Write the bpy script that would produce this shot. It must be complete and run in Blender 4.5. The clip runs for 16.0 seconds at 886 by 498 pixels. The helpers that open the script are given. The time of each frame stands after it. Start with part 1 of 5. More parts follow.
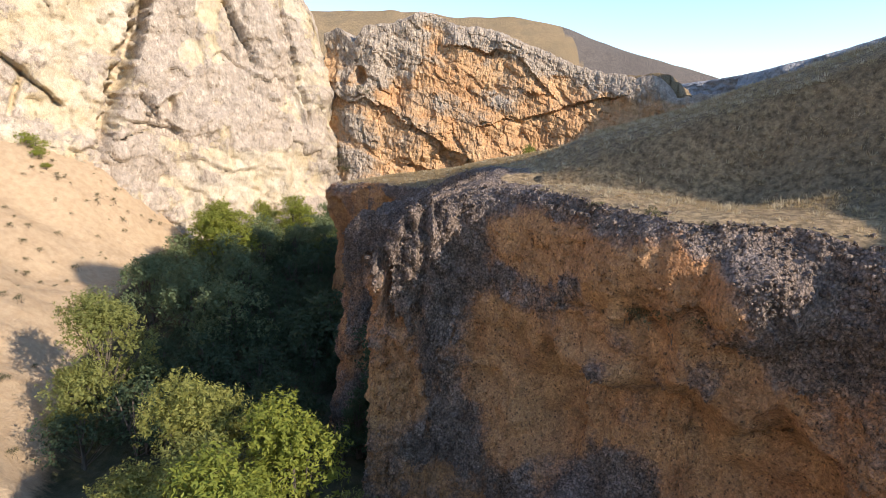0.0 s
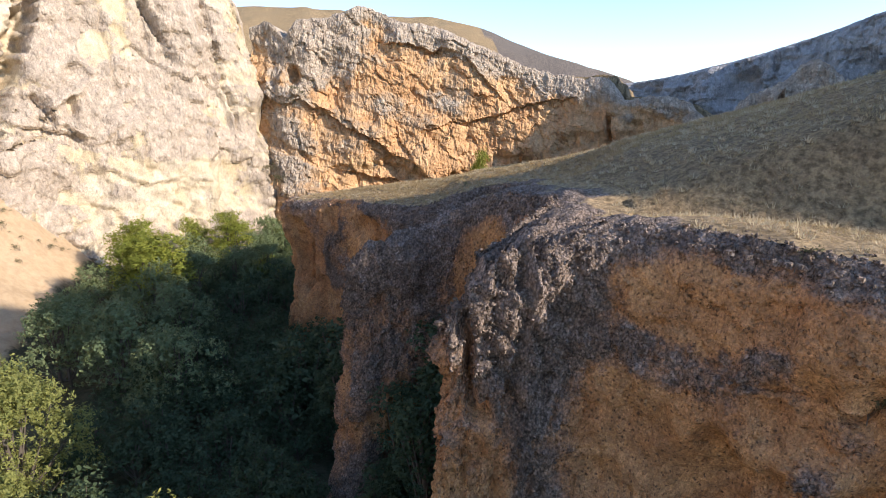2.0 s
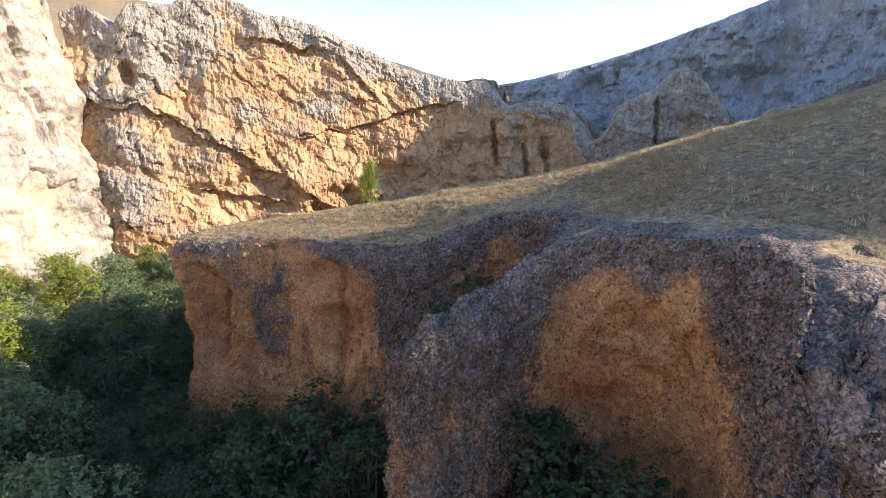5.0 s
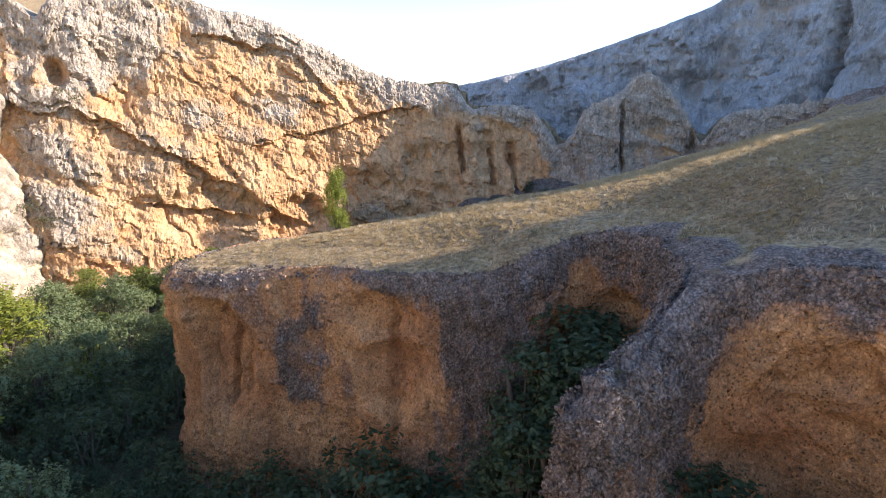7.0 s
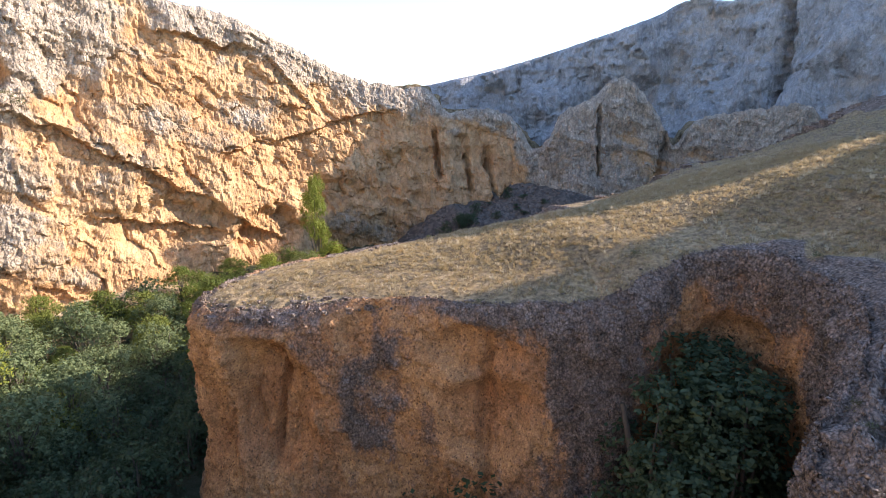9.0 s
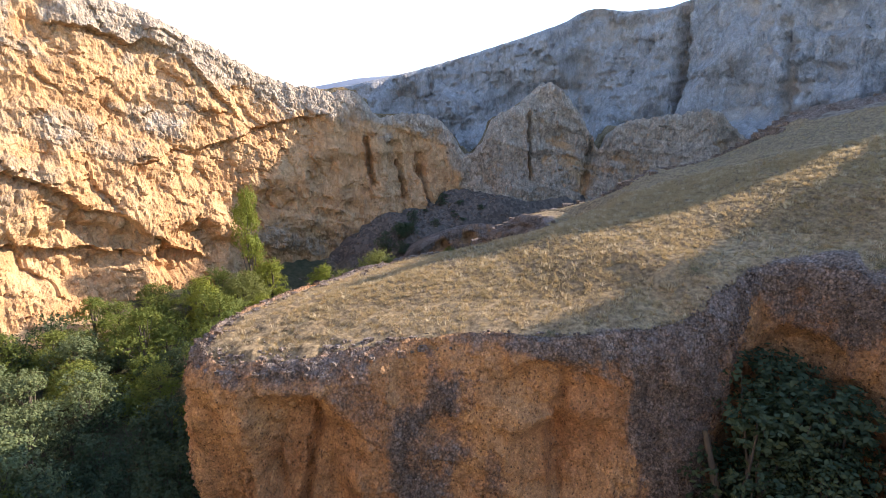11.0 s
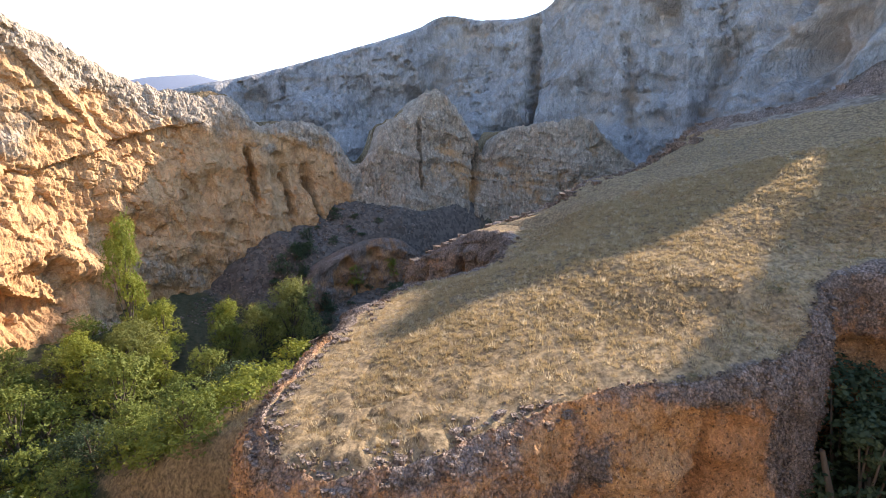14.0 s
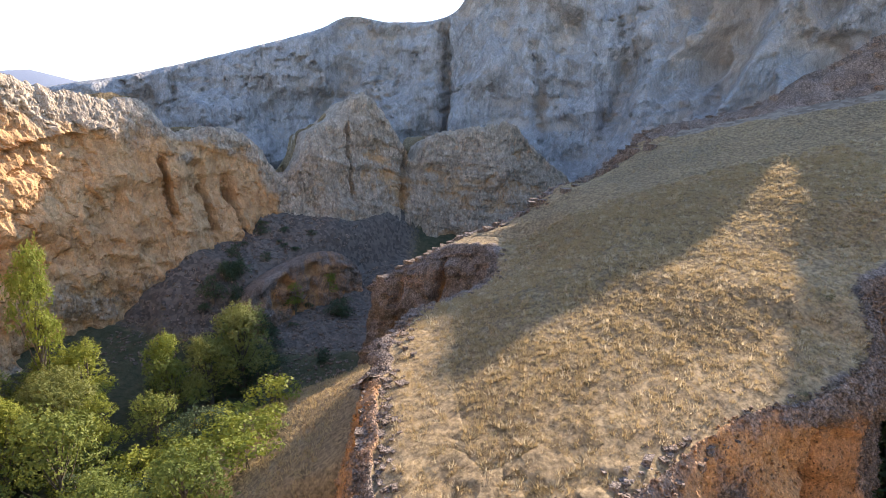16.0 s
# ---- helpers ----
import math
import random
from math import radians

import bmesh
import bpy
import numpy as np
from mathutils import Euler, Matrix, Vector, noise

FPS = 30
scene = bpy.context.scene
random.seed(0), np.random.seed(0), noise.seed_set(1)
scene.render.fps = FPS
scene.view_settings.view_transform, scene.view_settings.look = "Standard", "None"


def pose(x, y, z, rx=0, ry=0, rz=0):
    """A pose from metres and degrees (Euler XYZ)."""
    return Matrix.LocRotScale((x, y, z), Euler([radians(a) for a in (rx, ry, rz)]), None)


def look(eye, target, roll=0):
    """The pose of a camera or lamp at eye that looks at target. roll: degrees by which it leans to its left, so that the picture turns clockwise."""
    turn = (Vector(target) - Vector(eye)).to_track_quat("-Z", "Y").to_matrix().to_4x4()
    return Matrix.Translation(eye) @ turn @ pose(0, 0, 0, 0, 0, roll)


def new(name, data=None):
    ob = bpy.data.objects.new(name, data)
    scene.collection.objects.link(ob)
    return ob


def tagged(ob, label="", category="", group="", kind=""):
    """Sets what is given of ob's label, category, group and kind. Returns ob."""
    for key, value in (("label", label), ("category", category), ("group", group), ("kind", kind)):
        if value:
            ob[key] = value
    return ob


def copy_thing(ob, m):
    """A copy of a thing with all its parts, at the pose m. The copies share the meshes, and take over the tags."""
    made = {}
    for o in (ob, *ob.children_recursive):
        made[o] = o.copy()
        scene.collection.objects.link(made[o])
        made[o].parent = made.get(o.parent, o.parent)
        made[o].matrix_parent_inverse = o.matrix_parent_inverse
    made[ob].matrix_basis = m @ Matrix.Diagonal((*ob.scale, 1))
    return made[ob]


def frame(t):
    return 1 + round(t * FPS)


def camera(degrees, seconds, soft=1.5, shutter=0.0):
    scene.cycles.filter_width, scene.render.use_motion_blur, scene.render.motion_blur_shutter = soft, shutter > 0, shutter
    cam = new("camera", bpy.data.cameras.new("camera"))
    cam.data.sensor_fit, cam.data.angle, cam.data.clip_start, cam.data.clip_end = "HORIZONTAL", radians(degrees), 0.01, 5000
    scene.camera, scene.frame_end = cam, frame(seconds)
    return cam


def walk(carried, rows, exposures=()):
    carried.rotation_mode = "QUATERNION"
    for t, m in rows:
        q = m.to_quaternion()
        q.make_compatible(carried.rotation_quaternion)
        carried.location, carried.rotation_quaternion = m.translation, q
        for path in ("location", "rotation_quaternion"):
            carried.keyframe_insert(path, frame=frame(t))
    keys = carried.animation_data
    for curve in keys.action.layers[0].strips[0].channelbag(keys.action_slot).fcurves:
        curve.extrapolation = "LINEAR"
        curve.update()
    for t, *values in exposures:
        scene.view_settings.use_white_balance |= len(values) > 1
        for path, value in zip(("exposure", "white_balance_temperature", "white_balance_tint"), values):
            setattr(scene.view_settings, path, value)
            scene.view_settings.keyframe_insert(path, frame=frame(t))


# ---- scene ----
cam = camera(76.1, 16.0, soft=0.6)
METRES, EYE, TILT, LEAN, TURN = 80.0, 30.0, -13.5, 0.0, 0.0
ROWS = [
    (0.0, 0.0, 0.0, 0.0, -0.0, 0.0, -0.0),
    (0.5, -0.0222, 0.025, 0.0069, -2.07, 0.04, 0.54),
    (1.0, -0.0437, 0.0508, 0.014, -4.31, 0.03, 1.14),
    (1.5, -0.0644, 0.0772, 0.0212, -6.51, -0.0, 1.7),
    (2.0, -0.0843, 0.1043, 0.0288, -8.68, -0.05, 2.24),
    (2.5, -0.1035, 0.1315, 0.0369, -10.96, -0.13, 2.84),
    (3.0, -0.1214, 0.1596, 0.0449, -14.09, -0.26, 3.64),
    (3.5, -0.1394, 0.1872, 0.0529, -17.29, -0.42, 4.43),
    (4.0, -0.1572, 0.2144, 0.0604, -20.5, -0.64, 5.25),
    (6.5, -0.2399, 0.3446, 0.0977, -32.71, -1.74, 7.94),
    (7.0, -0.256, 0.3688, 0.1055, -34.35, -1.95, 8.26),
    (7.5, -0.271, 0.3932, 0.1133, -35.91, -2.15, 8.58),
    (8.0, -0.2861, 0.4195, 0.1213, -37.4, -2.35, 8.87),
    (10.5, -0.3425, 0.5471, 0.1613, -50.08, -4.31, 10.97),
    (11.0, -0.3503, 0.5739, 0.1701, -53.12, -4.88, 11.45),
    (11.5, -0.3569, 0.6009, 0.1787, -56.3, -5.48, 11.88),
    (12.0, -0.362, 0.6283, 0.1876, -59.37, -6.09, 12.28),
    (12.5, -0.3658, 0.6562, 0.1966, -62.58, -6.75, 12.66),
    (13.0, -0.3685, 0.6845, 0.2057, -65.85, -7.44, 13.0),
    (13.5, -0.3697, 0.7131, 0.2147, -68.92, -8.1, 13.28),
    (14.0, -0.3696, 0.742, 0.2239, -71.97, -8.77, 13.5),
    (14.5, -0.3678, 0.7712, 0.233, -75.17, -9.48, 13.68),
    (15.0, -0.3649, 0.8006, 0.2425, -78.39, -10.22, 13.81),
    (15.5, -0.3601, 0.83, 0.2516, -81.54, -10.94, 13.93),
    (16.0, -0.3541, 0.8597, 0.2607, -84.65, -11.63, 13.93),
]
walk(cam, [(t, pose(0, 0, EYE, TILT, LEAN, TURN) @ pose(METRES * x, METRES * y, METRES * z, 90 + pitch, roll, yaw)) for t, x, y, z, yaw, pitch, roll in ROWS],
     exposures=[(0.0, 1.03, 6600, 13), (3.5, 1.41, 6350, 13), (7.0, 1.69, 6400, 14), (11.0, 1.75, 6900, 15), (16.0, 1.91, 7200, 15)])

# ---- light ----
SUN_AZ, SUN_EL = 124.0, 24.5
world = bpy.data.worlds.new("sky")
scene.world = world
world.use_nodes = True
wn = world.node_tree.nodes
sky = wn.new("ShaderNodeTexSky")
sky.sky_type = "NISHITA"
sky.sun_disc = False
sky.sun_elevation, sky.sun_rotation = radians(SUN_EL), radians(SUN_AZ)
sky.altitude, sky.air_density, sky.dust_density = 1200, 1.1, 0.5
sky.ozone_density = 3.0
wn["Background"].inputs["Strength"].default_value = 0.15
world.node_tree.links.new(sky.outputs[0], wn["Background"].inputs["Color"])
sun = new("sun", bpy.data.lights.new("sun", "SUN"))
sun.data.energy, sun.data.angle, sun.data.color = 3.3, radians(0.53), (1.0, 0.90, 0.76)
sa, se = radians(SUN_AZ), radians(SUN_EL)
sun.matrix_world = look((0, 0, 200), Vector((0, 0, 200)) - Vector((math.sin(sa) * math.cos(se), math.cos(sa) * math.cos(se), math.sin(se))))


# ---- number helpers ----
def lattice(ix, iy, iz):
    h = (ix * 374761393 + iy * 668265263 + iz * 2147483647 + 12345) & 0xFFFFFFFF
    h = ((h ^ (h >> 13)) * 1274126177) & 0xFFFFFFFF
    h = ((h ^ (h >> 16)) * 2246822519) & 0xFFFFFFFF
    return ((h ^ (h >> 15)) & 0xFFFF) / 32767.5 - 1.0


def vnoise(x, y, z):
    """Smooth noise from -1 to 1 on arrays."""
    x, y, z = np.broadcast_arrays(np.asarray(x, float), np.asarray(y, float), np.asarray(z, float))
    ix, iy, iz = (np.floor(v).astype(np.int64) for v in (x, y, z))
    fx, fy, fz = x - ix, y - iy, z - iz
    fx, fy, fz = (f * f * f * (f * (f * 6 - 15) + 10) for f in (fx, fy, fz))
    out = 0.0
    for a in (0, 1):
        for b in (0, 1):
            for c in (0, 1):
                w = (fx if a else 1 - fx) * (fy if b else 1 - fy) * (fz if c else 1 - fz)
                out = out + w * lattice(ix + a, iy + b, iz + c)
    return out


def fbm(x, y, z, octaves=4, gain=0.5):
    out, amp, k = 0.0, 1.0, 1.0
    for o in range(octaves):
        out = out + amp * vnoise(x * k + 17.3 * o, y * k - 9.1 * o, z * k + 4.7 * o)
        amp, k = amp * gain, k * 2.03
    return out


def ridged(x, y, z, octaves=3):
    out, amp, k = 0.0, 1.0, 1.0
    for o in range(octaves):
        out = out + amp * (1 - 2 * np.abs(vnoise(x * k + 31.7 * o, y * k, z * k - 11.3 * o)))
        amp, k = amp * 0.5, k * 2.1
    return out


def blocks(x, y, z):
    """Angular blocks: a random value for each cell, and how near the crack between cells is."""
    ix, iy, iz = (np.floor(v).astype(np.int64) for v in (x, y, z))
    f1 = np.full(x.shape, 9.0)
    f2 = np.full(x.shape, 9.0)
    cell = np.zeros(x.shape)
    for a in (-1, 0, 1):
        for b in (-1, 0, 1):
            for c in (-1, 0, 1):
                jx, jy, jz = ix + a, iy + b, iz + c
                h = lattice(jx, jy, jz)
                px, py, pz = jx + 0.5 + 0.45 * h, jy + 0.5 + 0.45 * lattice(jx + 71, jy, jz), jz + 0.5 + 0.45 * lattice(jx, jy + 37, jz)
                d = np.sqrt((x - px) ** 2 + (y - py) ** 2 + (z - pz) ** 2)
                near = d < f1
                f2 = np.where(near, f1, np.minimum(f2, d))
                cell = np.where(near, lattice(jx + 11, jy + 5, jz + 3) + 1.2 * ((x - px) * h - (z - pz) * 0.5), cell)
                f1 = np.where(near, d, f1)
    return cell, f2 - f1


def smooth(a, b, v):
    t = np.clip((v - a) / (b - a), 0, 1)
    return t * t * (3 - 2 * t)


def spline(ctrl, step):
    """Catmull-Rom through the control rows, resampled evenly in plan."""
    c = np.array(ctrl, float)
    c = np.vstack([2 * c[0] - c[1], c, 2 * c[-1] - c[-2]])
    dense = []
    for i in range(1, len(c) - 2):
        t = np.linspace(0, 1, 24, endpoint=False)[:, None]
        p0, p1, p2, p3 = c[i - 1], c[i], c[i + 1], c[i + 2]
        dense.append(0.5 * (2 * p1 + (p2 - p0) * t + (2 * p0 - 5 * p1 + 4 * p2 - p3) * t * t + (3 * p1 - p0 - 3 * p2 + p3) * t ** 3))
    d = np.vstack(dense + [c[-2][None]])
    s = np.concatenate([[0], np.cumsum(np.hypot(*np.diff(d[:, :2], axis=0).T))])
    n = max(8, int(s[-1] / step))
    q = np.linspace(0, s[-1], n + 1)
    return np.stack([np.interp(q, s, d[:, k]) for k in range(d.shape[1])], 1), q


def inside(px, py, poly):
    hit = np.zeros(px.shape, bool)
    for (x0, y0), (x1, y1) in zip(poly, np.roll(poly, -1, axis=0)):
        if y0 != y1:
            c = ((y0 > py) != (y1 > py)) & (px < (x1 - x0) * (py - y0) / (y1 - y0) + x0)
            hit ^= c
    return hit


def nearest(px, py, line):
    """Distance to a polyline, and the column values of the nearest vertex."""
    best = np.full(px.shape, 1e9)
    which = np.zeros(px.shape, int)
    for i, row in enumerate(line):
        d = (px - row[0]) ** 2 + (py - row[1]) ** 2
        m = d < best
        best[m], which[m] = d[m], i
    return np.sqrt(best), which


def mesh_object(name, verts, faces, material, smooth_shade=True, attributes=None, soft=None):
    me = bpy.data.meshes.new(name)
    verts = np.asarray(verts, np.float32)
    faces = np.asarray(faces, np.int32)
    k = faces.shape[1]
    me.vertices.add(len(verts))
    me.vertices.foreach_set("co", verts.ravel())
    me.loops.add(faces.size)
    me.loops.foreach_set("vertex_index", faces.ravel())
    me.polygons.add(len(faces))
    me.polygons.foreach_set("loop_start", np.arange(0, faces.size, k, dtype=np.int32))
    me.polygons.foreach_set("use_smooth", np.full(len(faces), smooth_shade))
    for key, values in (attributes or {}).items():
        a = me.attributes.new(key, "FLOAT", "POINT")
        a.data.foreach_set("value", np.asarray(values, np.float32).ravel())
    me.update(calc_edges=True)
    me.validate()
    me.materials.append(material)
    if soft is not None:
        me.polygons.foreach_set("use_smooth", soft)
    return new(name, me)


def grid_faces(rows, cols):
    i = np.arange(rows - 1)[:, None] * cols + np.arange(cols - 1)[None]
    return np.stack([i, i + 1, i + cols + 1, i + cols], -1).reshape(-1, 4)


# ---- materials ----
def material(name, rough=0.9):
    m = bpy.data.materials.new(name)
    m.use_nodes = True
    n, l = m.node_tree.nodes, m.node_tree.links
    b = n["Principled BSDF"]
    b.inputs["Roughness"].default_value = rough
    b.inputs["Specular IOR Level"].default_value = 0.2
    return m, n, l, b


def coords(n, l, scale=(1, 1, 1)):
    g = n.new("ShaderNodeNewGeometry")
    mp = n.new("ShaderNodeMapping")
    mp.inputs["Scale"].default_value = scale
    l.new(g.outputs["Position"], mp.inputs["Vector"])
    return mp.outputs[0]


def noise_tex(n, l, vec, scale, detail=5, rough=0.6, distort=0.0):
    t = n.new("ShaderNodeTexNoise")
    t.inputs["Scale"].default_value, t.inputs["Detail"].default_value = scale, detail
    t.inputs["Roughness"].default_value, t.inputs["Distortion"].default_value = rough, distort
    l.new(vec, t.inputs["Vector"])
    return t.outputs[0]


def ramp(n, l, value, stops):
    r = n.new("ShaderNodeValToRGB")
    e = r.color_ramp.elements
    while len(e) < len(stops):
        e.new(0.5)
    for el, (pos, col) in zip(e, stops):
        el.position = pos
        el.color = (*col, 1) if not isinstance(col, float) else (col, col, col, 1)
    l.new(value, r.inputs[0])
    return r.outputs[0]


def mix(n, l, fac, a, b, kind="MIX"):
    m = n.new("ShaderNodeMix")
    m.data_type, m.blend_type = "RGBA", kind
    for sock, v in ((m.inputs[0], fac), (m.inputs[6], a), (m.inputs[7], b)):
        if isinstance(v, (int, float)):
            sock.default_value = v
        elif isinstance(v, tuple):
            sock.default_value = (*v, 1)
        else:
            l.new(v, sock)
    return m.outputs[2]


def calc(n, l, op, a, b=0.0, clamp=False):
    m = n.new("ShaderNodeMath")
    m.operation, m.use_clamp = op, clamp
    for sock, v in ((m.inputs[0], a), (m.inputs[1], b)):
        if isinstance(v, (int, float)):
            sock.default_value = v
        else:
            l.new(v, sock)
    return m.outputs[0]


def attribute(n, key):
    a = n.new("ShaderNodeAttribute")
    a.attribute_name = key
    return a.outputs["Fac"]


def bump(n, l, height, strength, distance, normal=None):
    b = n.new("ShaderNodeBump")
    b.inputs["Strength"].default_value, b.inputs["Distance"].default_value = strength, distance
    l.new(height, b.inputs["Height"])
    if normal is not None:
        l.new(normal, b.inputs["Normal"])
    return b.outputs[0]


STRAW_A, STRAW_B = (0.375, 0.266, 0.146), (0.24, 0.168, 0.096)


def rock(name, crust, crust_dark, fresh_a, fresh_b, pebble=4.0, relief=0.12, streak=0.5, speckle=(0.62, 1.18), pitted=0.6, edge=0.28, joint_shade=0.3, brown=None):
    """Weathered crust over fresh rock; the attribute fresh says where the crust has fallen away."""
    m, n, l, b = material(name, 0.95)
    v = coords(n, l)
    tall = coords(n, l, (1, 1, 0.18))
    big = noise_tex(n, l, v, 0.16, 5, 0.6)
    mid = noise_tex(n, l, v, 0.9, 6, 0.65)
    fine = noise_tex(n, l, v, 7.0, 5, 0.7)
    runs = noise_tex(n, l, tall, 1.1, 5, 0.65, 0.4)
    vor = n.new("ShaderNodeTexVoronoi")
    vor.inputs["Scale"].default_value = pebble
    warp = n.new("ShaderNodeMix")
    warp.data_type, warp.blend_type = "RGBA", "ADD"
    warp.inputs[0].default_value = 0.8 / pebble
    wob = n.new("ShaderNodeTexNoise")
    wob.inputs["Scale"].default_value, wob.inputs["Detail"].default_value = pebble * 0.8, 3
    l.new(v, wob.inputs["Vector"])
    l.new(coords(n, l, (1, 1, 0.65)), warp.inputs[6])
    l.new(wob.outputs["Color"], warp.inputs[7])
    l.new(warp.outputs[2], vor.inputs["Vector"])
    cell = vor.outputs["Distance"]
    grey = mix(n, l, ramp(n, l, mid, [(0.35, 0.0), (0.68, 1.0)]), crust, crust_dark)
    grey = mix(n, l, calc(n, l, "MULTIPLY", ramp(n, l, runs, [(0.52, 0.0), (0.70, 1.0)]), streak), grey, tuple(c * 0.45 for c in crust_dark))
    warm = mix(n, l, ramp(n, l, big, [(0.38, 0.0), (0.62, 1.0)]), fresh_a, fresh_b)
    warm = mix(n, l, calc(n, l, "MULTIPLY", ramp(n, l, mid, [(0.5, 0.0), (0.72, 1.0)]), 0.45), warm, tuple(c * 0.55 for c in fresh_b))
    f = calc(n, l, "ADD", attribute(n, "fresh"), calc(n, l, "MULTIPLY", calc(n, l, "SUBTRACT", mid, 0.5), 1.3))
    f = calc(n, l, "ADD", f, calc(n, l, "MULTIPLY", calc(n, l, "SUBTRACT", runs, 0.5), 0.6))
    f = calc(n, l, "ADD", f, calc(n, l, "MULTIPLY", calc(n, l, "SUBTRACT", fine, 0.5), 0.7))
    f = ramp(n, l, f, [(0.5 - edge, 0.0), (0.5 + edge, 1.0)])
    rust = brown or tuple((a + c) * 0.5 for a, c in zip(crust_dark, fresh_b))
    col = mix(n, l, ramp(n, l, f, [(0.0, 0.0), (0.5, 1.0)]), grey, rust)
    col = mix(n, l, ramp(n, l, f, [(0.5, 0.0), (1.0, 1.0)]), col, warm)
    stone = ramp(n, l, vor.outputs["Color"], [(0.0, speckle[0]), (1.0, speckle[1])])
    col = mix(n, l, calc(n, l, "SUBTRACT", 0.85, calc(n, l, "MULTIPLY", f, 0.5)), col, stone, "MULTIPLY")
    # gaps between pebbles darkened in the colour, standing for crevice shade
    gap_shade = ramp(n, l, cell, [(0.42, 1.0), (0.72, 0.38)])
    col = mix(n, l, calc(n, l, "SUBTRACT", joint_shade, calc(n, l, "MULTIPLY", f, joint_shade * 0.7)), col, gap_shade, "MULTIPLY")
    col = mix(n, l, 0.45, col, ramp(n, l, fine, [(0.3, 0.5), (0.7, 1.4)]), "MULTIPLY")
    lump = n.new("ShaderNodeTexVoronoi")
    lump.inputs["Scale"].default_value = pebble * 0.36
    l.new(warp.outputs[2], lump.inputs["Vector"])
    col = mix(n, l, 0.7, col, ramp(n, l, lump.outputs["Color"], [(0.15, speckle[0] * 0.5 + 0.4), (0.85, speckle[1] * 0.5 + 0.55)]), "MULTIPLY")
    # the same shade painted along the edges of the larger lumps
    col = mix(n, l, joint_shade, col, ramp(n, l, lump.outputs["Distance"], [(0.55, 1.0), (0.8, 0.4)]), "MULTIPLY")
    grain = noise_tex(n, l, coords(n, l, (1, 1, 0.6)), pebble * 3.2, 4, 0.8)
    col = mix(n, l, 0.6, col, ramp(n, l, grain, [(0.3, 0.5), (0.7, 1.4)]), "MULTIPLY")
    # pits: relief below, and shade inside them painted dark into the colour
    pits = noise_tex(n, l, coords(n, l, (1, 1, 0.45)), pebble * 1.1, 3, 0.55, 0.6)
    pits = ramp(n, l, pits, [(0.34, 0.0), (0.46, 1.0)])
    col = mix(n, l, calc(n, l, "MULTIPLY", calc(n, l, "SUBTRACT", 1.0, pits), calc(n, l, "SUBTRACT", pitted, calc(n, l, "MULTIPLY", f, pitted * 0.6))), col, tuple(c * 0.5 for c in crust_dark))
    turf = ramp(n, l, calc(n, l, "ADD", attribute(n, "turf"), calc(n, l, "MULTIPLY", calc(n, l, "SUBTRACT", mid, 0.5), 0.9)), [(0.42, 0.0), (0.62, 1.0)])
    straw = mix(n, l, ramp(n, l, mid, [(0.35, 0.0), (0.65, 1.0)]), STRAW_A, STRAW_B)
    straw = mix(n, l, 0.7, straw, ramp(n, l, fine, [(0.3, 0.5), (0.7, 1.3)]), "MULTIPLY")
    straw = mix(n, l, 0.85, straw, ramp(n, l, noise_tex(n, l, v, 3.6, 4, 0.6), [(0.36, 0.5), (0.6, 1.35)]), "MULTIPLY")
    col = mix(n, l, turf, col, straw)
    l.new(col, b.inputs["Base Color"])
    soft = calc(n, l, "SUBTRACT", 1.0, calc(n, l, "MULTIPLY", f, 0.55))
    soft = calc(n, l, "MULTIPLY", soft, calc(n, l, "SUBTRACT", 1.0, calc(n, l, "MULTIPLY", turf, 0.9)))
    h = calc(n, l, "MULTIPLY", calc(n, l, "SUBTRACT", 0.6, cell), soft)
    nrm = bump(n, l, h, 1.0, relief * 1.6)
    nrm = bump(n, l, calc(n, l, "MULTIPLY", pits, soft), 0.6, relief * 0.7, nrm)
    nrm = bump(n, l, grain, 0.7, relief * 0.35, nrm)
    nrm = bump(n, l, calc(n, l, "MULTIPLY", calc(n, l, "SUBTRACT", 0.7, lump.outputs["Distance"]), soft), 0.8, relief * 2.2, nrm)
    nrm = bump(n, l, fine, 0.4, relief * 0.4, nrm)
    nrm = bump(n, l, mid, 0.5, relief * 2.5, nrm)
    l.new(nrm, b.inputs["Normal"])
    return m


